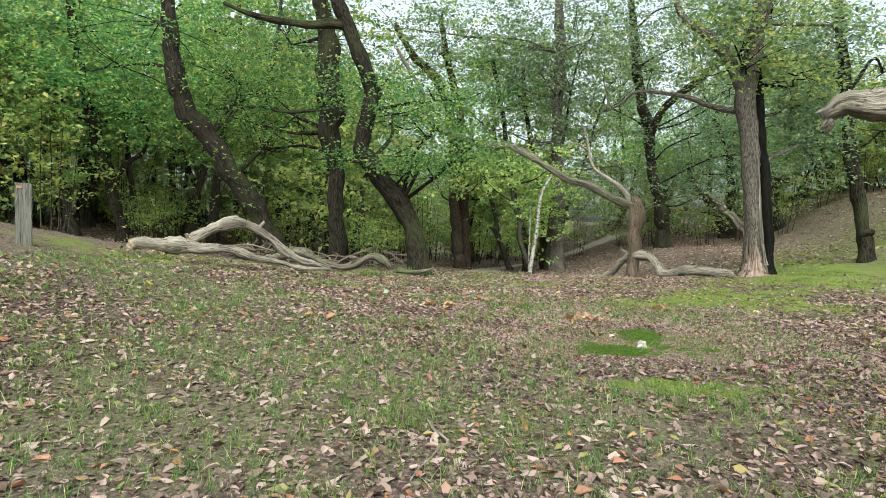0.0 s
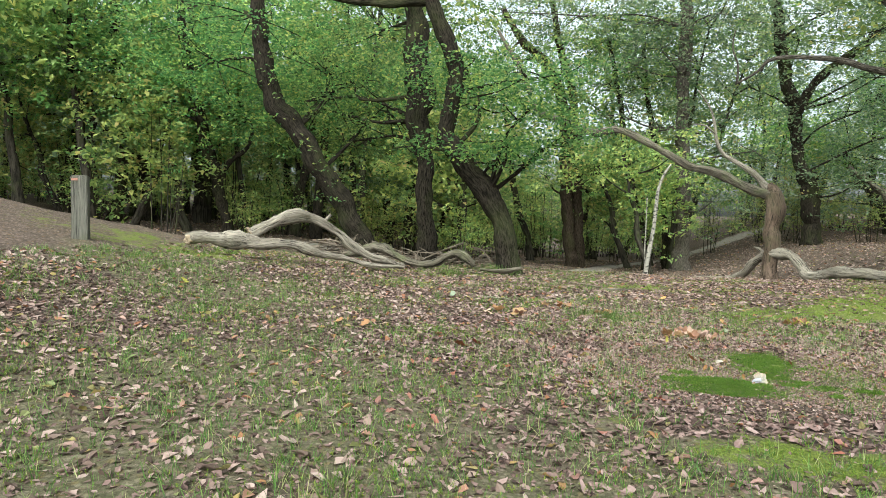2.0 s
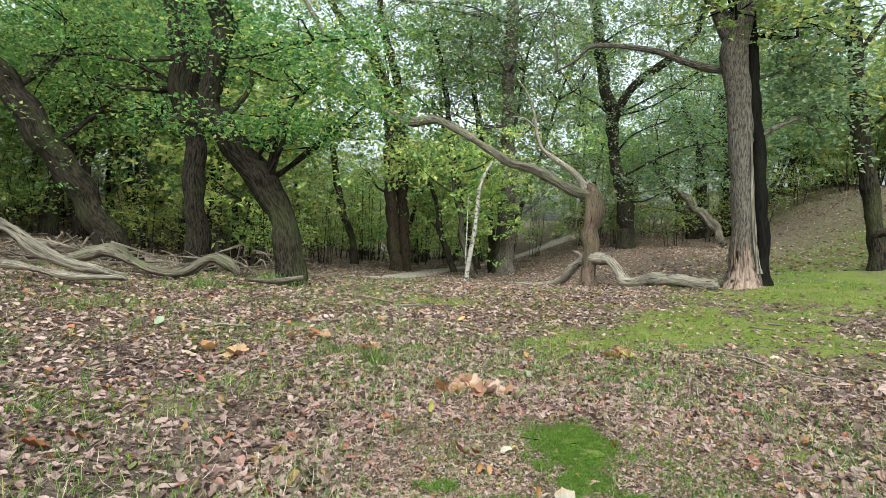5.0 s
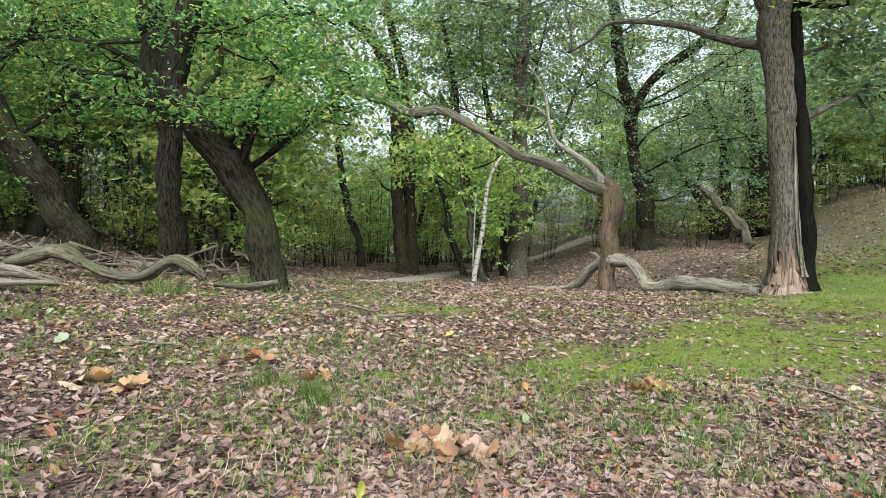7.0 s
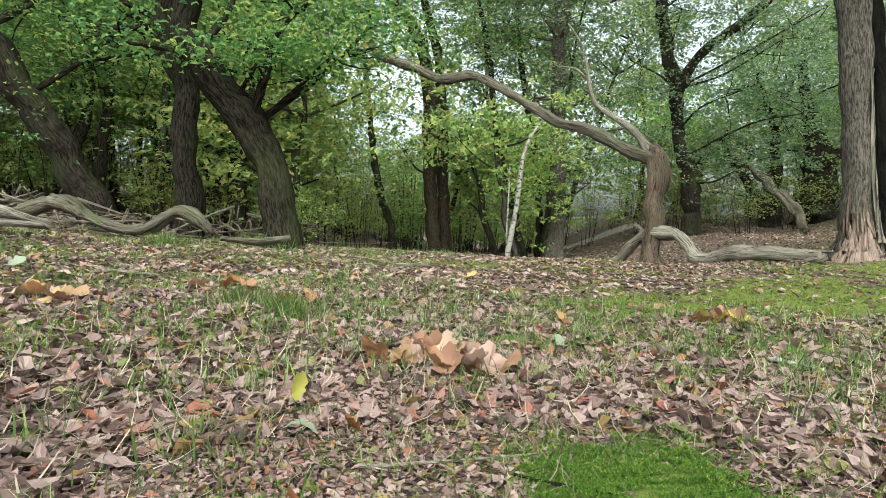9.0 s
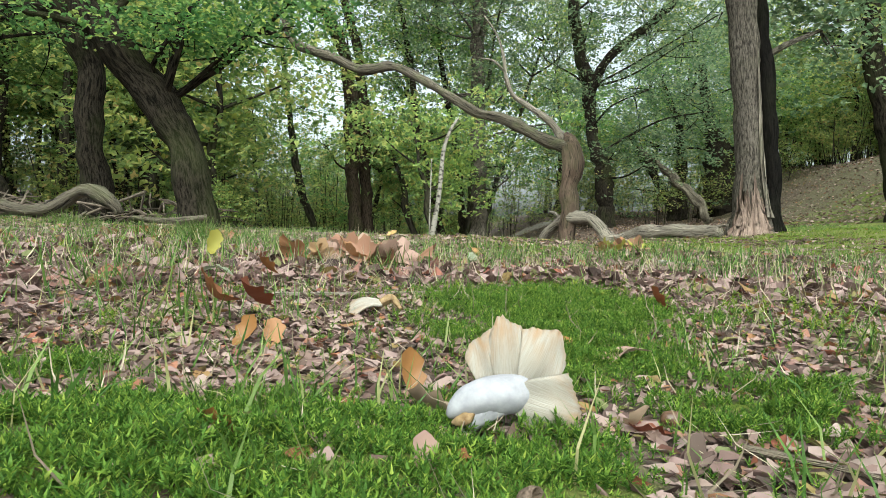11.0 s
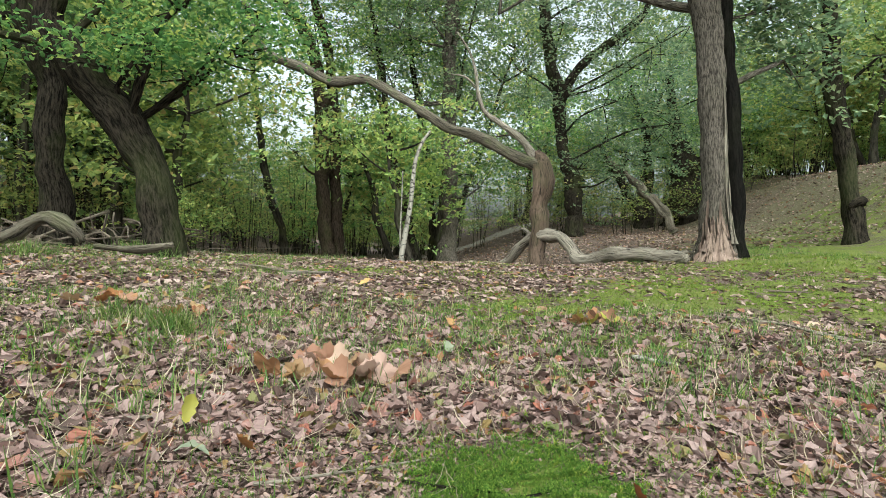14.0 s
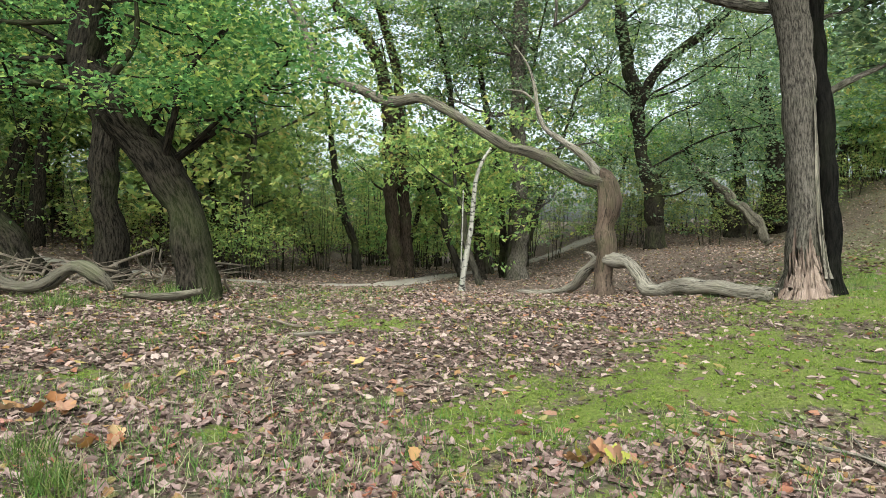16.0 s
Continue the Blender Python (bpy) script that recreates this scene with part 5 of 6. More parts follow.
acorn(-0.02, -0.225, 70, 60, False, True, "empty acorn cup lying on moss", 1.35)
acorn(0.055, -0.315, 80, -30, True, True, "brown acorn in its cup on the ground", 1.2)
acorn(0.085, -0.31, 60, 120, False, True, "empty acorn cup lying on dead leaves", 1.2)
acorn(0.155, 0.03, 85, 100, True, False, "shiny brown acorn resting on a rust leaf", 1.3)
acorn(0.30, -0.1, 85, 30, True, False, "dark acorn among dead leaves", 1.1)


# ---- single fallen leaves ----
leaf_data = {}


def fallen_leaf(label, x, y, size, mat, shape, rx=0, ry=0, rz=0, lift=0.02, group="fallen leaves near the mushroom"):
    key = (mat.name, shape)
    if key not in leaf_data:
        sv, sf = CURLED[shape]
        leaf_data[key] = solid("leaf", sv, sf, mat, True)
    ob = tagged(new("fallen_leaf", leaf_data[key]), label, "leaf", group)
    ob.location = (x, y, float(ground_z(x, y)) + lift)
    size = size * 0.8
    ob.rotation_euler, ob.scale = (radians(rx * 0.75), radians(ry), radians(rz)), (size, size, size)
    return ob


fallen_leaf("pale brown curled leaf beside the mushroom", 0.18, 0.30, 0.15, M_LEAF_PINK, 2, -25, 0, 100, 0.022)
fallen_leaf("small pinkish leaf on moss", 0.12, 0.0, 0.055, M_LEAF_PINK, 0, 40, 0, 200, 0.02)
fallen_leaf("rust leaf under an acorn", 0.135, 0.005, 0.06, M_LEAF_RUST, 1, 10, 0, 100, 0.008)
fallen_leaf("rust leaf standing on the moss", 0.42, 0.82, 0.09, M_LEAF_RUST, 0, 50, 20, 80, 0.03)
fallen_leaf("rust leaf on the moss behind the mushroom", 0.13, 0.4, 0.05, M_LEAF_RUST, 2, 60, 0, 30, 0.02)
fallen_leaf("rust leaf lifted by grass blades", -0.52, 0.56, 0.15, M_LEAF_RUST, 0, 20, 30, 70, 0.06)
fallen_leaf("rust leaf lifted by grass blades", -0.44, 0.55, 0.13, M_LEAF_RUST, 1, 40, -20, 140, 0.06)
fallen_leaf("orange leaf caught upright in grass", -0.36, 0.40, 0.08, M_LEAF_GOLD, 1, 55, 10, 20, 0.022)
fallen_leaf("orange leaf caught upright in grass", -0.41, 0.42, 0.075, M_LEAF_RUST, 0, 65, 20, -20, 0.022)
fallen_leaf("dry brown leaf beside the mushroom stem", -0.115, 0.15, 0.08, M_LEAF_RUST, 0, 70, 0, 30, 0.025)
fallen_leaf("pinkish leaf beside the mushroom stem", -0.085, 0.04, 0.085, M_LEAF_PINK, 1, 15, 20, 80, 0.015)
fallen_leaf("small tan leaf upright in moss", -0.085, -0.18, 0.045, M_LEAF_PINK, 0, 60, 0, 15, 0.02)
fallen_leaf("small brown leaf in moss", -0.055, -0.15, 0.04, M_LEAF_RUST, 1, 20, 0, 75, 0.012)
fallen_leaf("reddish-brown leaf in the moss", -0.235, -0.17, 0.05, M_LEAF_RUST, 1, 35, 15, 110, 0.02)
fallen_leaf("pinkish leaf lying in the moss", -0.095, -0.33, 0.07, M_LEAF_PINK, 2, -20, 0, 90, 0.018)
fallen_leaf("pale leaf on the moss", -0.14, -0.08, 0.05, M_LEAF_PINK, 2, 5, 0, 80, 0.02)
fallen_leaf("yellow-green leaf held up by grass", -0.74, 1.12, 0.10, M_LEAF_YELLOW, 0, 70, 20, 30, 0.11)
fallen_leaf("pale grey-green leaf on grass", -0.68, 1.0, 0.12, M_LEAF_PALE, 2, 12, 0, 80, 0.06)
fallen_leaf("brown leaf held up by grass", -0.55, 1.0, 0.09, M_LEAF_RUST, 1, 50, 0, 120, 0.07)
for k in range(18):
    a = k * 1.1 + 0.3
    fallen_leaf("golden-brown maple-like leaf standing in a clump", -0.45 + 0.19 * math.cos(a) * (0.4 + 0.06 * k), 1.84 + 0.11 * math.sin(a), 0.14 + 0.035 * (k % 3), (M_LEAF_TAN, M_LEAF_PINK, M_LEAF_TAN, M_LEAF_PINK, M_LEAF_GOLD)[k % 5], 3 + k % 3, 45 + 14 * (k % 4), 15 * (k % 3 - 1), 40 * k - 60, 0.06, "clump of golden leaves")
for k in range(7):
    fallen_leaf("yellow-brown leaf in a small heap", 1.02 + 0.10 * math.cos(k * 1.5), 3.27 + 0.08 * math.sin(k * 1.5), 0.17, (M_LEAF_YELLOW, M_LEAF_TAN, M_LEAF_GOLD)[k % 3], 3 + k % 3, 35 + 10 * k, 10, 75 * k, 0.05, "heap of yellow leaves")
for k in range(6):
    fallen_leaf("rust-orange leaf in a small heap", -1.5 + 0.09 * math.cos(k * 1.2), 3.12 + 0.09 * math.sin(k * 1.2), 0.13, (M_LEAF_RUST, M_LEAF_TAN)[k % 2], 3 + k % 3, 30 + 8 * k, 10, 62 * k, 0.05, "heap of rust leaves")
for k in range(7):
    fallen_leaf("large yellowing leaf in a loose heap", -2.9 + 0.28 * math.cos(k * 2.0), 2.65 + 0.15 * math.sin(k * 1.7), 0.22, (M_LEAF_TAN, M_LEAF_GOLD, M_LEAF_PINK)[k % 3], 3 + k % 3, 15 + 6 * k, 8, 52 * k, 0.05, "heap of large yellowing leaves")
for k in range(6):
    fallen_leaf("orange-brown leaf in a low drift", -2.25 + 0.2 * math.cos(k * 1.3), 3.6 + 0.1 * math.sin(k * 1.3), 0.17, (M_LEAF_TAN, M_LEAF_RUST, M_LEAF_GOLD)[k % 3], 3 + k % 3, 20 + 7 * k, 8, 62 * k, 0.05, "drift of orange leaves")
for x, y, s, m, lab in [(-3.85, -0.38, 0.16, M_LEAF_PALE, "whitish leaf on the litter"), (-4.2, 0.75, 0.2, M_LEAF_GOLD, "orange leaf on the litter"), (-2.85, 0.25, 0.2, M_LEAF_RUST, "brown curled leaf on the litter"),
                        (-3.95, 3.68, 0.22, M_LEAF_PALE, "grey-green leaf on the litter"), (-4.5, 0.65, 0.16, M_LEAF_GOLD, "orange leaf on the litter"), (-7.2, 1.2, 0.22, M_LEAF_YELLOW, "yellow leaf on the bank"), (-2.7, 0.4, 0.18, M_LEAF_RUST, "brown curled leaf on the litter"),
                        (2.9, 3.9, 0.2, M_LEAF_PINK, "pale leaf by the dead branch"), (1.2, 2.7, 0.16, M_LEAF_PINK, "pinkish leaf on the litter"), (0.1, 3.3, 0.15, M_LEAF_GOLD, "orange leaf on the litter"), (-0.6, 5.0, 0.16, M_LEAF_GOLD, "orange leaf on the litter"), (0.05, 2.5, 0.13, M_LEAF_PALE, "pale green leaf on the litter")]:
    fallen_leaf(lab, x, y, s, m, int(abs(x * 10)) % 3, 12, 10, x * 90, 0.03, "scattered large leaves")

# ---- leaf litter, grass and moss ----
def spots(n, x0, x1, y0, y1, r, keep):
    x, y = r.uniform(x0, x1, n), r.uniform(y0, y1, n)
    m = r.random(n) < keep(x, y)
    return x[m], y[m]


def clear_of_camera(x, y, dist=0.0):
    """Keeps the walked line free of tall blades."""
    return ((x + 0.1) ** 2 + (y + 0.75) ** 2 > 0.22 ** 2)


r = np.random.default_rng(3)
def thin_at(x, y):
    """Where the litter lies thin and low green shows: drifting patches, 0 to 1."""
    w = np.sin(1.9 * x + 1.3 * np.sin(2.3 * y)) + np.sin(2.7 * y - 1.1 * x + 1.0) + 0.8 * np.sin(5.3 * x + 2.0 * np.sin(4.1 * y)) * np.sin(4.7 * y + 0.6)
    return np.clip(0.35 + 0.42 * w, 0, 1)


lit = lambda x, y: (1 - 0.2 * thin_at(x, y) * (np.hypot(x, y) > 1.6)) * np.clip(1.0 - np.where(np.hypot(x, y - 0.2) < 1.0, 0.86, 0.7) * np.clip(moss_at(x, y) * 1.15, 0, 1) - 0.55 * grass_at(x, y) - trail_at(x, y), 0.05, 1)
x1, y1 = spots(74000, -9.5, 8, -7.5, 15, r, lit)
x2, y2 = spots(15000, -1.8, 2.4, -1.0, 4.0, r, lit)
x4, y4 = spots(13000, -0.9, 1.5, -0.55, 1.7, r, lit)
x3, y3 = spots(42000, -26, 22, 13, 42, r, lambda x, y: 1 - trail_at(x, y))
x, y = np.concatenate([x1, x2, x4]), np.concatenate([y1, y2, y4])
n = len(x)
s = np.concatenate([r.uniform(0.045, 0.11, len(x1)), r.uniform(0.035, 0.09, len(x2)), r.uniform(0.025, 0.09, len(x4))])
s = s * np.where(np.hypot(x, y - 0.1) < 1.2, 0.43, 1.0)
p = np.stack([x, y, ground_z(x, y) + s * 0.08 + r.uniform(0, 0.01, n)], 1)
spin = turns(n, 0.34, r)
m = np.hypot(x + 0.3, y - 0.5) < 3.6
close = np.hypot(x - 0.1, y - 0.1) < 1.0
spin[close] = turns(int(close.sum()), 0.24, r)
tagged(new("leaf_litter", strewn("leaf_litter", [oak_leaf(0.5, 0.9, 41, 3, 0.24, 9), oak_leaf(-0.4, 1.2, 42, 3, 0.2, 9), oak_leaf(0.7, -0.5, 43, 3, 0.22, 9), oak_leaf(0.2, 1.6, 44, 3, 0.26, 9)], p[close], spin[close], s[close], M_LITTER, r, True)), "curled brown oak leaves lying round the mushroom", "leaf litter", kind="stuff")
m = m & ~close
far_off = ~m & ~close
tagged(new("leaf_litter", strewn("leaf_litter", LITTER, p[m], spin[m], s[m], M_LITTER, r)), "dry brown and tan oak leaves covering the ground", "leaf litter", kind="stuff")
tagged(new("leaf_litter", strewn("leaf_litter", LEAVES_FAR, p[far_off], spin[far_off], s[far_off], M_LITTER, r)), "dry tan oak leaves spread over the clearing", "leaf litter", kind="stuff")
x5, y5 = spots(230000, -8.5, 6.0, -7.0, 11.5, r, lambda x, y: np.clip(lit(x, y) * 1.1, 0.05, 1) * (np.hypot(x - 0.1, y - 0.4) > 1.1))
n = len(x5)
s = r.uniform(0.022, 0.06, n)
p = np.stack([x5, y5, ground_z(x5, y5) + s * 0.06 + r.uniform(0, 0.006, n)], 1)
tagged(new("leaf_litter", strewn("leaf_litter", LEAVES_CHIP, p, turns(n, 0.33, r), s, M_CRUMB, r)), "crumbled small brown leaves between the larger ones", "leaf litter", kind="stuff")
x6, y6 = spots(26000, -1.1, 1.4, -0.6, 1.6, r, lambda x, y: np.clip(lit(x, y) + 0.1, 0, 1))
n = len(x6)
s = r.uniform(0.012, 0.034, n)
p = np.stack([x6, y6, ground_z(x6, y6) + 0.003 + r.uniform(0, 0.008, n)], 1)
tagged(new("leaf_litter", strewn("leaf_litter", LEAVES_FAR, p, turns(n, 0.4, r), s, M_LITTER, r)), "broken bits of pinkish-brown leaves round the mushroom", "leaf litter", kind="stuff")
n = len(x3)
s = r.uniform(0.06, 0.14, n)
p = np.stack([x3, y3, ground_z(x3, y3) + 0.02], 1)
tagged(new("leaf_litter", strewn("leaf_litter", LEAVES_FAR, p, turns(n, 0.35, r), s, M_LITTER, r)), "brown leaves on the woodland floor behind the clearing", "leaf litter", kind="stuff")


def blade(bend, seed, w=0.022):
    hs = np.array([0, 0.55, 1.0])
    ws = w * np.array([1, 0.8, 0.08])
    v = [(s_ * ws[i], bend * hs[i] ** 2, hs[i] * (1 - 0.25 * bend * hs[i])) for i in range(3) for s_ in (-1, 1)]
    return np.array(v), [np.array([(0, 1, 3, 2), (2, 3, 5, 4)])]


BLADES = [blade(0.25, 1), blade(0.6, 2), blade(0.95, 3, 0.018), blade(0.05, 4)]
tx, ty = spots(21000, -9.5, 8, -7.5, 14, r, lambda x, y: np.clip(0.16 + 0.36 * thin_at(x, y) + 0.3 * (x < -1.0) * (y < 1) + grass_at(x, y) - 0.12 * moss_at(x, y) - 0.42 * ((x > -1.2) & (y > 0.7)) - 1.5 * sum(blob(x, y, *m_) for m_ in MOSS[:5]), 0, 1))
tx2, ty2 = spots(2000, -1.4, 2.4, -0.5, 4.2, r, lambda x, y: 0.5 - 0.5 * np.clip(1.15 * sum(blob(x, y, *m_) for m_ in MOSS[:5]), 0, 1))
tx, ty = np.concatenate([tx, tx2]), np.concatenate([ty, ty2])
k = r.integers(5, 15, len(tx))
x, y = np.repeat(tx, k), np.repeat(ty, k)
x, y = x + r.normal(0, 0.035, len(x)), y + r.normal(0, 0.035, len(y))
m = clear_of_camera(x, y)
x, y = x[m], y[m]
s = r.uniform(0.04, 0.135, len(x)) * (1 - 0.35 * (np.hypot(x, y - 0.5) < 1.2))
p = np.stack([x, y, ground_z(x, y) - 0.004], 1)
tagged(new("grass", strewn("grass", BLADES, p, turns(len(x), 0.3, r), s, M_GRASS, r)), "thin sparse grass blades, green and straw-coloured", "grass", kind="stuff")

# dry straws lying in the litter
x, y = spots(17000, -2.6, 3.0, -0.6, 5.0, r, lambda x, y: (0.55 + 0.4 * (np.hypot(x, y - 0.7) < 1.8)) - 0.6 * np.clip(moss_at(x, y), 0, 1))
m = clear_of_camera(x, y)
x, y = x[m], y[m]
n = len(x)
a, b = r.uniform(0, 6.28, n), r.normal(1.5, 0.07, n)
ca, sa, cb, sb = np.cos(a), np.sin(a), np.cos(b), np.sin(b)
lay = np.stack([ca, -sa * cb, sa * sb, sa, ca * cb, -ca * sb, 0 * a, sb, cb], 1).reshape(n, 3, 3)
M_STRAW = leafage("dry_straw", [(0.0, (0.14, 0.11, 0.075)), (0.5, (0.29, 0.24, 0.17)), (1.0, (0.45, 0.39, 0.29))], 0.15, 0.7, 0.2)
p = np.stack([x, y, ground_z(x, y) + 0.012 + r.uniform(0, 0.01, n)], 1)
tagged(new("dry_straw", strewn("dry_straw", BLADES, p, lay, r.uniform(0.04, 0.12, n) * (1 - 0.45 * (np.hypot(x, y) < 1.2)), M_STRAW, r)), "bleached dry grass straws lying in the litter", "straw", kind="stuff")

# denser tufts
for k, (cx, cy, rad, num, hh) in enumerate([(-1.34, 2.6, 0.12, 260, 0.16), (-0.16, 2.5, 0.06, 70, 0.08), (-1.75, 2.9, 0.16, 240, 0.15), (-4.2, 8.9, 0.35, 420, 0.30), (-5.1, 7.5, 0.25, 200, 0.22), (0.95, 1.9, 0.07, 60, 0.10), (-2.4, -3.3, 0.2, 120, 0.14), (-0.27, 0.0, 0.05, 26, 0.10), (-0.42, -0.12, 0.05, 22, 0.09), (-0.2, -0.22, 0.04, 16, 0.08), (0.63, 0.3, 0.09, 60, 0.08), (0.85, 0.2, 0.10, 60, 0.09), (0.12, -0.3, 0.03, 30, 0.06), (1.0, 2.2, 0.12, 70, 0.12), (0.3, 3.4, 0.2, 90, 0.14), (-0.3, 1.55, 0.10, 40, 0.12), (-0.9, 0.9, 0.14, 60, 0.13), (-0.6, 0.6, 0.1, 40, 0.12), (1.7, 1.6, 0.1, 60, 0.12), (-1.3, -1.0, 0.2, 90, 0.12), (-2.9, -5.0, 0.3, 160, 0.13), (-1.2, -5.2, 0.2, 110, 0.16), (-0.4, -4.9, 0.18, 90, 0.16)]):
    x, y = r.normal(0, rad * 0.6, num), r.normal(0, rad * 0.6, num)
    z0 = float(ground_z(cx, cy))
    p = np.stack([x, y, ground_z(cx + x, cy + y) - z0], 1)
    ob = new("grass_tuft", strewn("grass_tuft", BLADES, p, turns(num, 0.32, r), r.uniform(0.5, 1.1, num) * hh, M_GRASS, r))
    ob.location = (cx, cy, z0)
    tagged(ob, "dense dark green tuft of grass", "grass tuft", "grass tufts", "stuff")


def moss_plant(seed):
    r0 = np.random.default_rng(seed)
    v, f = [], []
    for k in range(11):
        a = k * 2.4 + r0.uniform(-0.4, 0.4)
        up = 0.3 + 0.06 * k
        out = 0.52 * (1 - 0.055 * k)
        w = 0.06
        ca, sa = math.cos(a), math.sin(a)
        b = len(v)
        v += [(-w * sa, w * ca, up - 0.1), (w * sa, -w * ca, up - 0.1), (out * ca, out * sa, up + 0.17)]
        f.append((b, b + 1, b + 2))
    v += [(-0.04, 0, 0), (0.04, 0, 0), (0, 0.02, 1.0)]
    f.append((len(v) - 3, len(v) - 2, len(v) - 1))
    return np.array(v), [np.array(f)]


PLANTS = [moss_plant(s_) for s_ in (1, 2, 3)]
near = lambda x, y: np.clip(sum(blob(x, y, *m_) for m_ in MOSS[:5] + MOSS_NEAR) + 0.2 * (r.random(len(x)) < 0.25), 0, 1) ** 1.4
x, y = spots(140000, -0.85, 1.15, -0.55, 1.35, r, near)
m = clear_of_camera(x, y)
x, y = x[m], y[m]
clump = 0.55 + 0.45 * np.sin(31 * x + 7 * np.sin(23 * y)) * np.sin(27 * y + 3)
s = r.uniform(0.013, 0.022, len(x)) * (0.6 + 0.5 * clump)
p = np.stack([x, y, ground_z(x, y) + 0.022 * clump * r.uniform(0.3, 1, len(x))], 1)
tagged(new("moss", strewn("moss", PLANTS, p, turns(len(x), 0.3, r), s, M_MOSS, r)), "bright green haircap moss cushions round the mushroom", "moss", kind="stuff")
x, y = spots(135000, -9, 8, -6.5, 11, r, lambda x, y: np.clip(np.maximum(np.clip(moss_at(x, y) - 0.25, 0, 1) ** 1.3, 0.62 * thin_at(x, y)), 0, 1) * (np.hypot(x, y - 0.3) > 0.7))
s = r.uniform(0.022, 0.045, len(x))
p = np.stack([x, y, ground_z(x, y) + 0.004], 1)
M_MOSS_DRY = leafage("yellowish_moss", [(0.0, (0.065, 0.12, 0.014)), (0.5, (0.15, 0.20, 0.024)), (1.0, (0.27, 0.29, 0.05))], 0.35, 0.7, 0.2)
tagged(new("moss", strewn("moss", PLANTS, p, turns(len(x), 0.3, r), s, M_MOSS_DRY, r)), "low yellow-green moss carpets on the clearing", "moss", kind="stuff")

# ---- the wood around ----
def model_tree(seed, height, mat, leaf_mat, n, leaf):
    r0 = np.random.default_rng(seed)
    lean = r0.normal(0, 0.12, 2)
    pts, pos = [], np.zeros(2)
    for k in range(7):
        u = k / 6
        pos = pos + lean * height / 6 + r0.normal(0, 0.12, 2)
        pts.append((pos[0], pos[1], u * height * 0.8 - 0.15, 0.17 * (1 - 0.75 * u) * r0.uniform(0.9, 1.3)))
    ob = new("oak_tree")
    part("trunk", limb_mesh("trunk", [pts], mat, 9, 0.35, 0.1, seed, 0.4), ob)
    ells, boughs = [], []
    for k in range(9):
        i = r0.integers(2, 7) if k < 6 else r0.integers(4, 7)
        a = r0.uniform(0, 6.28)
        d = r0.uniform(0.6, 2.6)
        c = np.array((pts[i][0] + d * math.cos(a), pts[i][1] + d * math.sin(a), pts[i][2] + r0.uniform(0.3, 1.8)))
        ells.append((*c, r0.uniform(1.2, 2.2), r0.uniform(0.7, 1.3)))
        m = (np.array(pts[i][:3]) + c) / 2 + r0.normal(0, 0.2, 3)
        boughs.append([(*pts[i][:3], 0.06), (*m, 0.04), (*c, 0.012)])
    tagged(part("bough_growth", limb_mesh("bough_growth", boughs, mat, 5, 0.4, 0.08, seed), ob), kind="stuff")
    p = in_ellipsoids(ells, n, r0, 14, 0.26)
    part("crown", strewn("crown", LEAVES_CHIP, p, turns(len(p), 0.6, r0), r0.uniform(0.7, 1.3, len(p)) * leaf, leaf_mat, r0), ob)
    return ob


def model_shrub(seed, height, n, leaf):
    r0 = np.random.default_rng(seed)
    ob = new("sapling")
    stems, ells = [], []
    for k in range(6):
        a, d = r0.uniform(0, 6.28), r0.uniform(0.1, 0.5)
        bx, by = d * math.cos(a), d * math.sin(a)
        h = height * r0.uniform(0.6, 1.1)
        tx_, ty_ = bx * 2.2 + r0.normal(0, 0.3), by * 2.2 + r0.normal(0, 0.3)
        stems.append([(bx, by, -0.1, 0.022), ((bx + tx_) / 2 + r0.normal(0, 0.08), (by + ty_) / 2, h * 0.5, 0.016), (tx_, ty_, h, 0.005)])
        for u in (0.35, 0.55, 0.75, 0.95):
            ells.append((bx + (tx_ - bx) * u + r0.normal(0, 0.25), by + (ty_ - by) * u + r0.normal(0, 0.25), h * u, 0.6, 0.3))
    tagged(part("stem_clump", limb_mesh("stem_clump", stems, M_OAK_FAR, 5, 0.4, 0.05, seed), ob), kind="stuff")
    p = in_ellipsoids(ells, n, r0, 8, 0.17)
    part("foliage", strewn("foliage", LEAVES_CHIP, p, turns(len(p), 0.5, r0), r0.uniform(0.7, 1.3, len(p)) * leaf, M_SHRUB, r0), ob)
    return ob


models = [tagged(model_tree(200 + k, hgt, M_OAK_FAR, mat, 4000, 0.215), "woodland oak with a crooked trunk and light green leaves", "tree", "oaks of the wood") for k, (hgt, mat) in enumerate([(10, M_LEAF_FAR), (14, M_LEAF_FAR), (8.5, M_LEAF_FAR), (15, M_LEAF_GREY), (17, M_LEAF_FAR), (8, M_SHRUB)])]
shrubs = [tagged(model_shrub(300 + k, hgt, 900, 0.125), "leafy green sapling thicket under the trees", "shrub", "thicket of the wood") for k, hgt in enumerate([3.2, 4.4, 2.3])]
r = np.random.default_rng(17)


def wood_spot(lo, hi, lo_a, hi_a):
    a, d = radians(r.uniform(lo_a, hi_a)), r.uniform(lo, hi)
    return d * math.sin(a), d * math.cos(a)


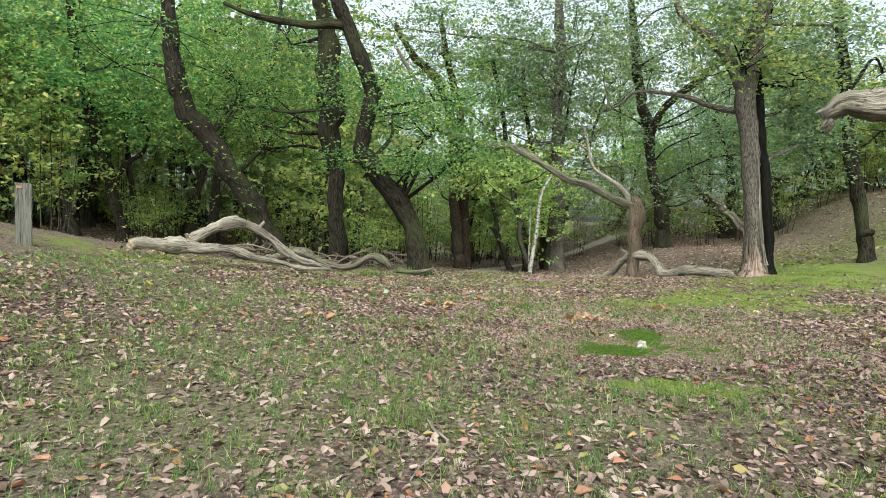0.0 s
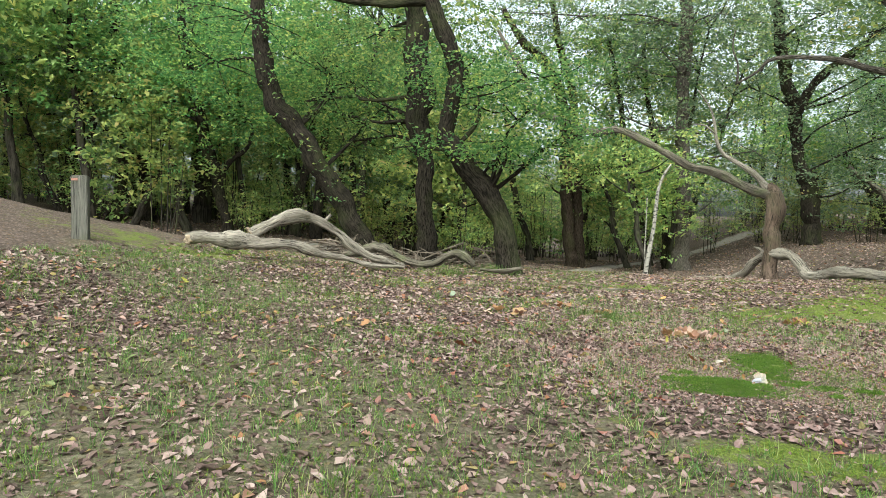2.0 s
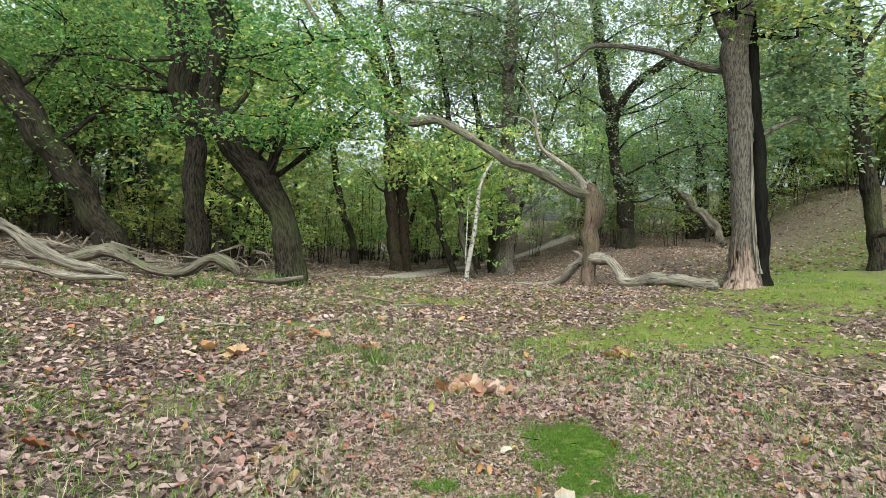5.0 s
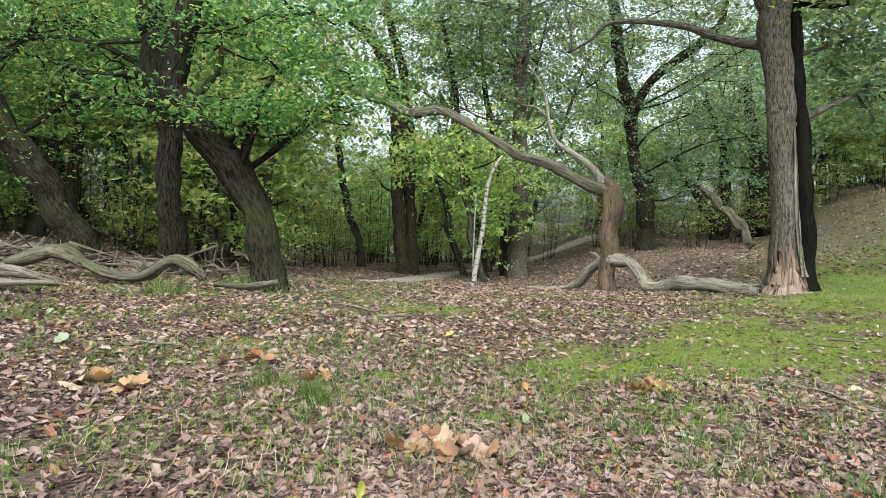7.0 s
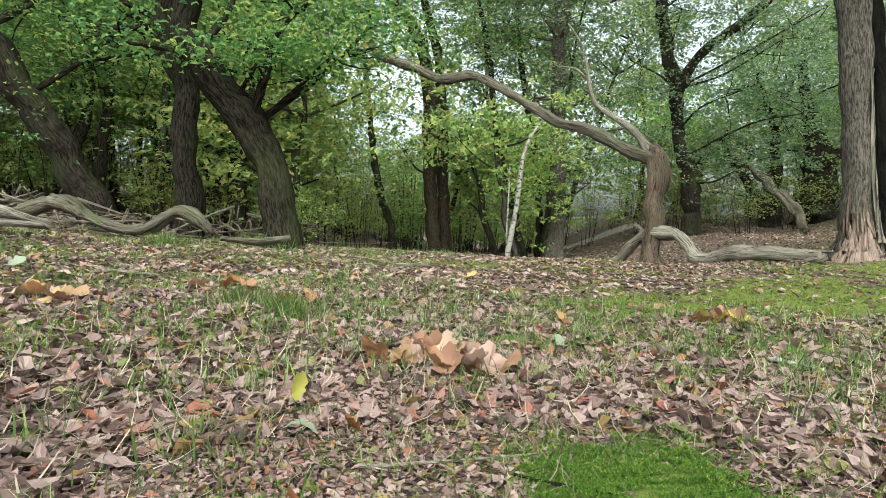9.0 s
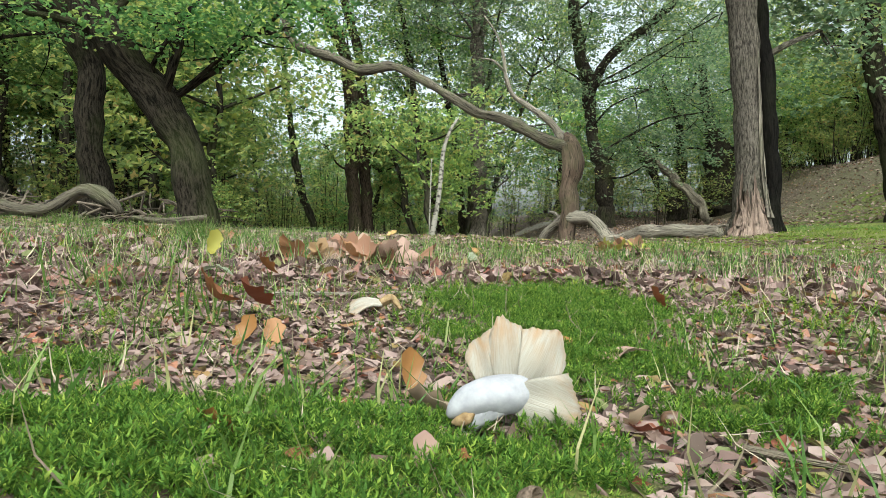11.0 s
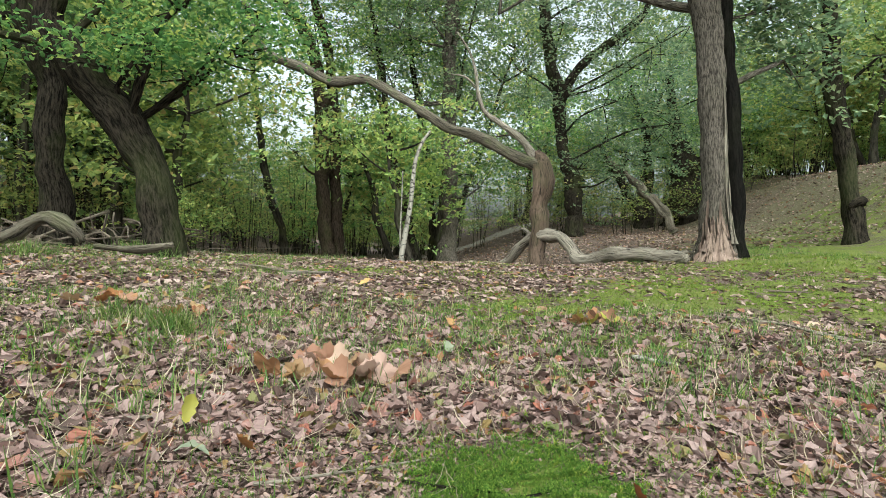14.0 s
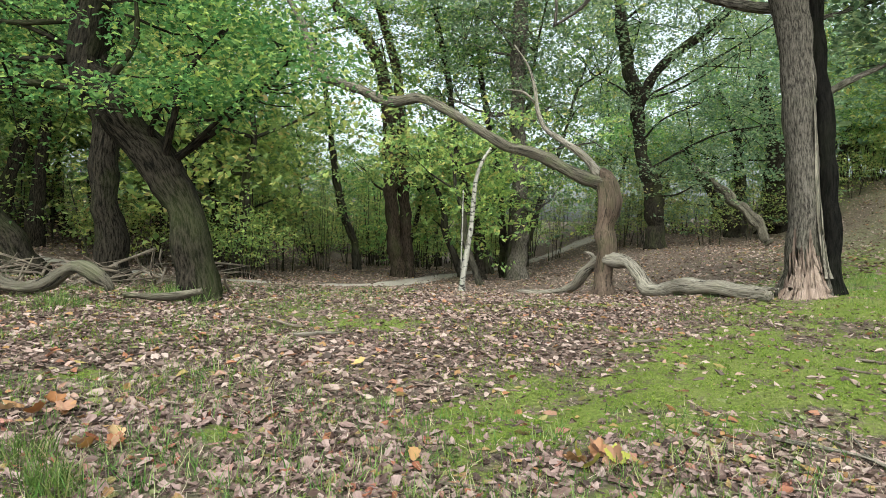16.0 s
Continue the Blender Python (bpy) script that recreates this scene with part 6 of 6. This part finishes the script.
used = set()
for k in range(190):
    if k < 176:
        x, y = wood_spot(23, 58, -72, 46)
    else:
        # oaks beside and behind the camera, added to close the ring and block skylight
        x, y = wood_spot(22, 45, 55, 300)
    if (trail_at(np.array(x), np.array(y)) > 0.05 and y < 46) or (x > 10 and y < 26 and k < 176) or (3.5 < x < 20 and y < 40 and k < 176):
        continue
    i = k % len(models)
    sc = r.uniform(0.8, 1.25)
    if k % 2 and -0.42 < x / max(y, 1) < 0.02 and y > 34:
        continue
    if -0.34 < x / max(y, 1) < -0.06 and y > 0:
        i, sc = (0, 2, 5)[k % 3], min(sc, 0.95)
    m = pose(x, y, float(ground_z(x, y)), 0, 0, r.uniform(0, 360)) @ Matrix.Scale(sc, 4)
    if i not in used:
        used.add(i)
        models[i].matrix_world = m
    else:
        c = copy_thing(models[i], m)
        c.scale = (sc, sc, sc)
for k in range(30):
    x, y = r.uniform(17, 36), r.uniform(22, 46)
    src, sc = (models[(0, 2, 5)[k % 3]], r.uniform(0.7, 1.05)) if k < 14 else (shrubs[k % 3], r.uniform(0.9, 1.5))
    copy_thing(src, pose(x, y, float(ground_z(x, y)), 0, 0, r.uniform(0, 360))).scale = (sc, sc, sc)
for k in range(26):
    x, y = r.uniform(19, 36), r.uniform(36, 54)
    src, sc = (models[(0, 2, 5)[k % 3]], r.uniform(0.7, 1.0)) if k < 10 else (shrubs[k % 3], r.uniform(1.5, 2.3))
    copy_thing(src, pose(x, y, float(ground_z(x, y)), 0, 0, r.uniform(0, 360))).scale = (sc, sc, sc)
for k in range(70):
    y = r.uniform(37, 60)
    x = y * r.uniform(-0.5, 0.06)
    if trail_at(np.array(x), np.array(y)) < 0.05:
        sc = r.uniform(1.0, 1.7)
        copy_thing(shrubs[k % 3], pose(x, y, float(ground_z(x, y)), 0, 0, r.uniform(0, 360))).scale = (sc, sc, sc)
used = set()
for k in range(230):
    x, y = wood_spot(20, 58, -74, 42)
    if (trail_at(np.array(x), np.array(y)) > 0.02 and y < 44) or (x > 2 and y < 30) or (x < -13 and y < 9) or (-8 < x < 5 and y < 36):
        continue
    i = k % len(shrubs)
    sc = r.uniform(0.7, 1.35)
    m = pose(x, y, float(ground_z(x, y)), 0, 0, r.uniform(0, 360))
    if i not in used:
        used.add(i)
        shrubs[i].matrix_world = m
    else:
        c = copy_thing(shrubs[i], m)
        c.scale = (sc, sc, sc)
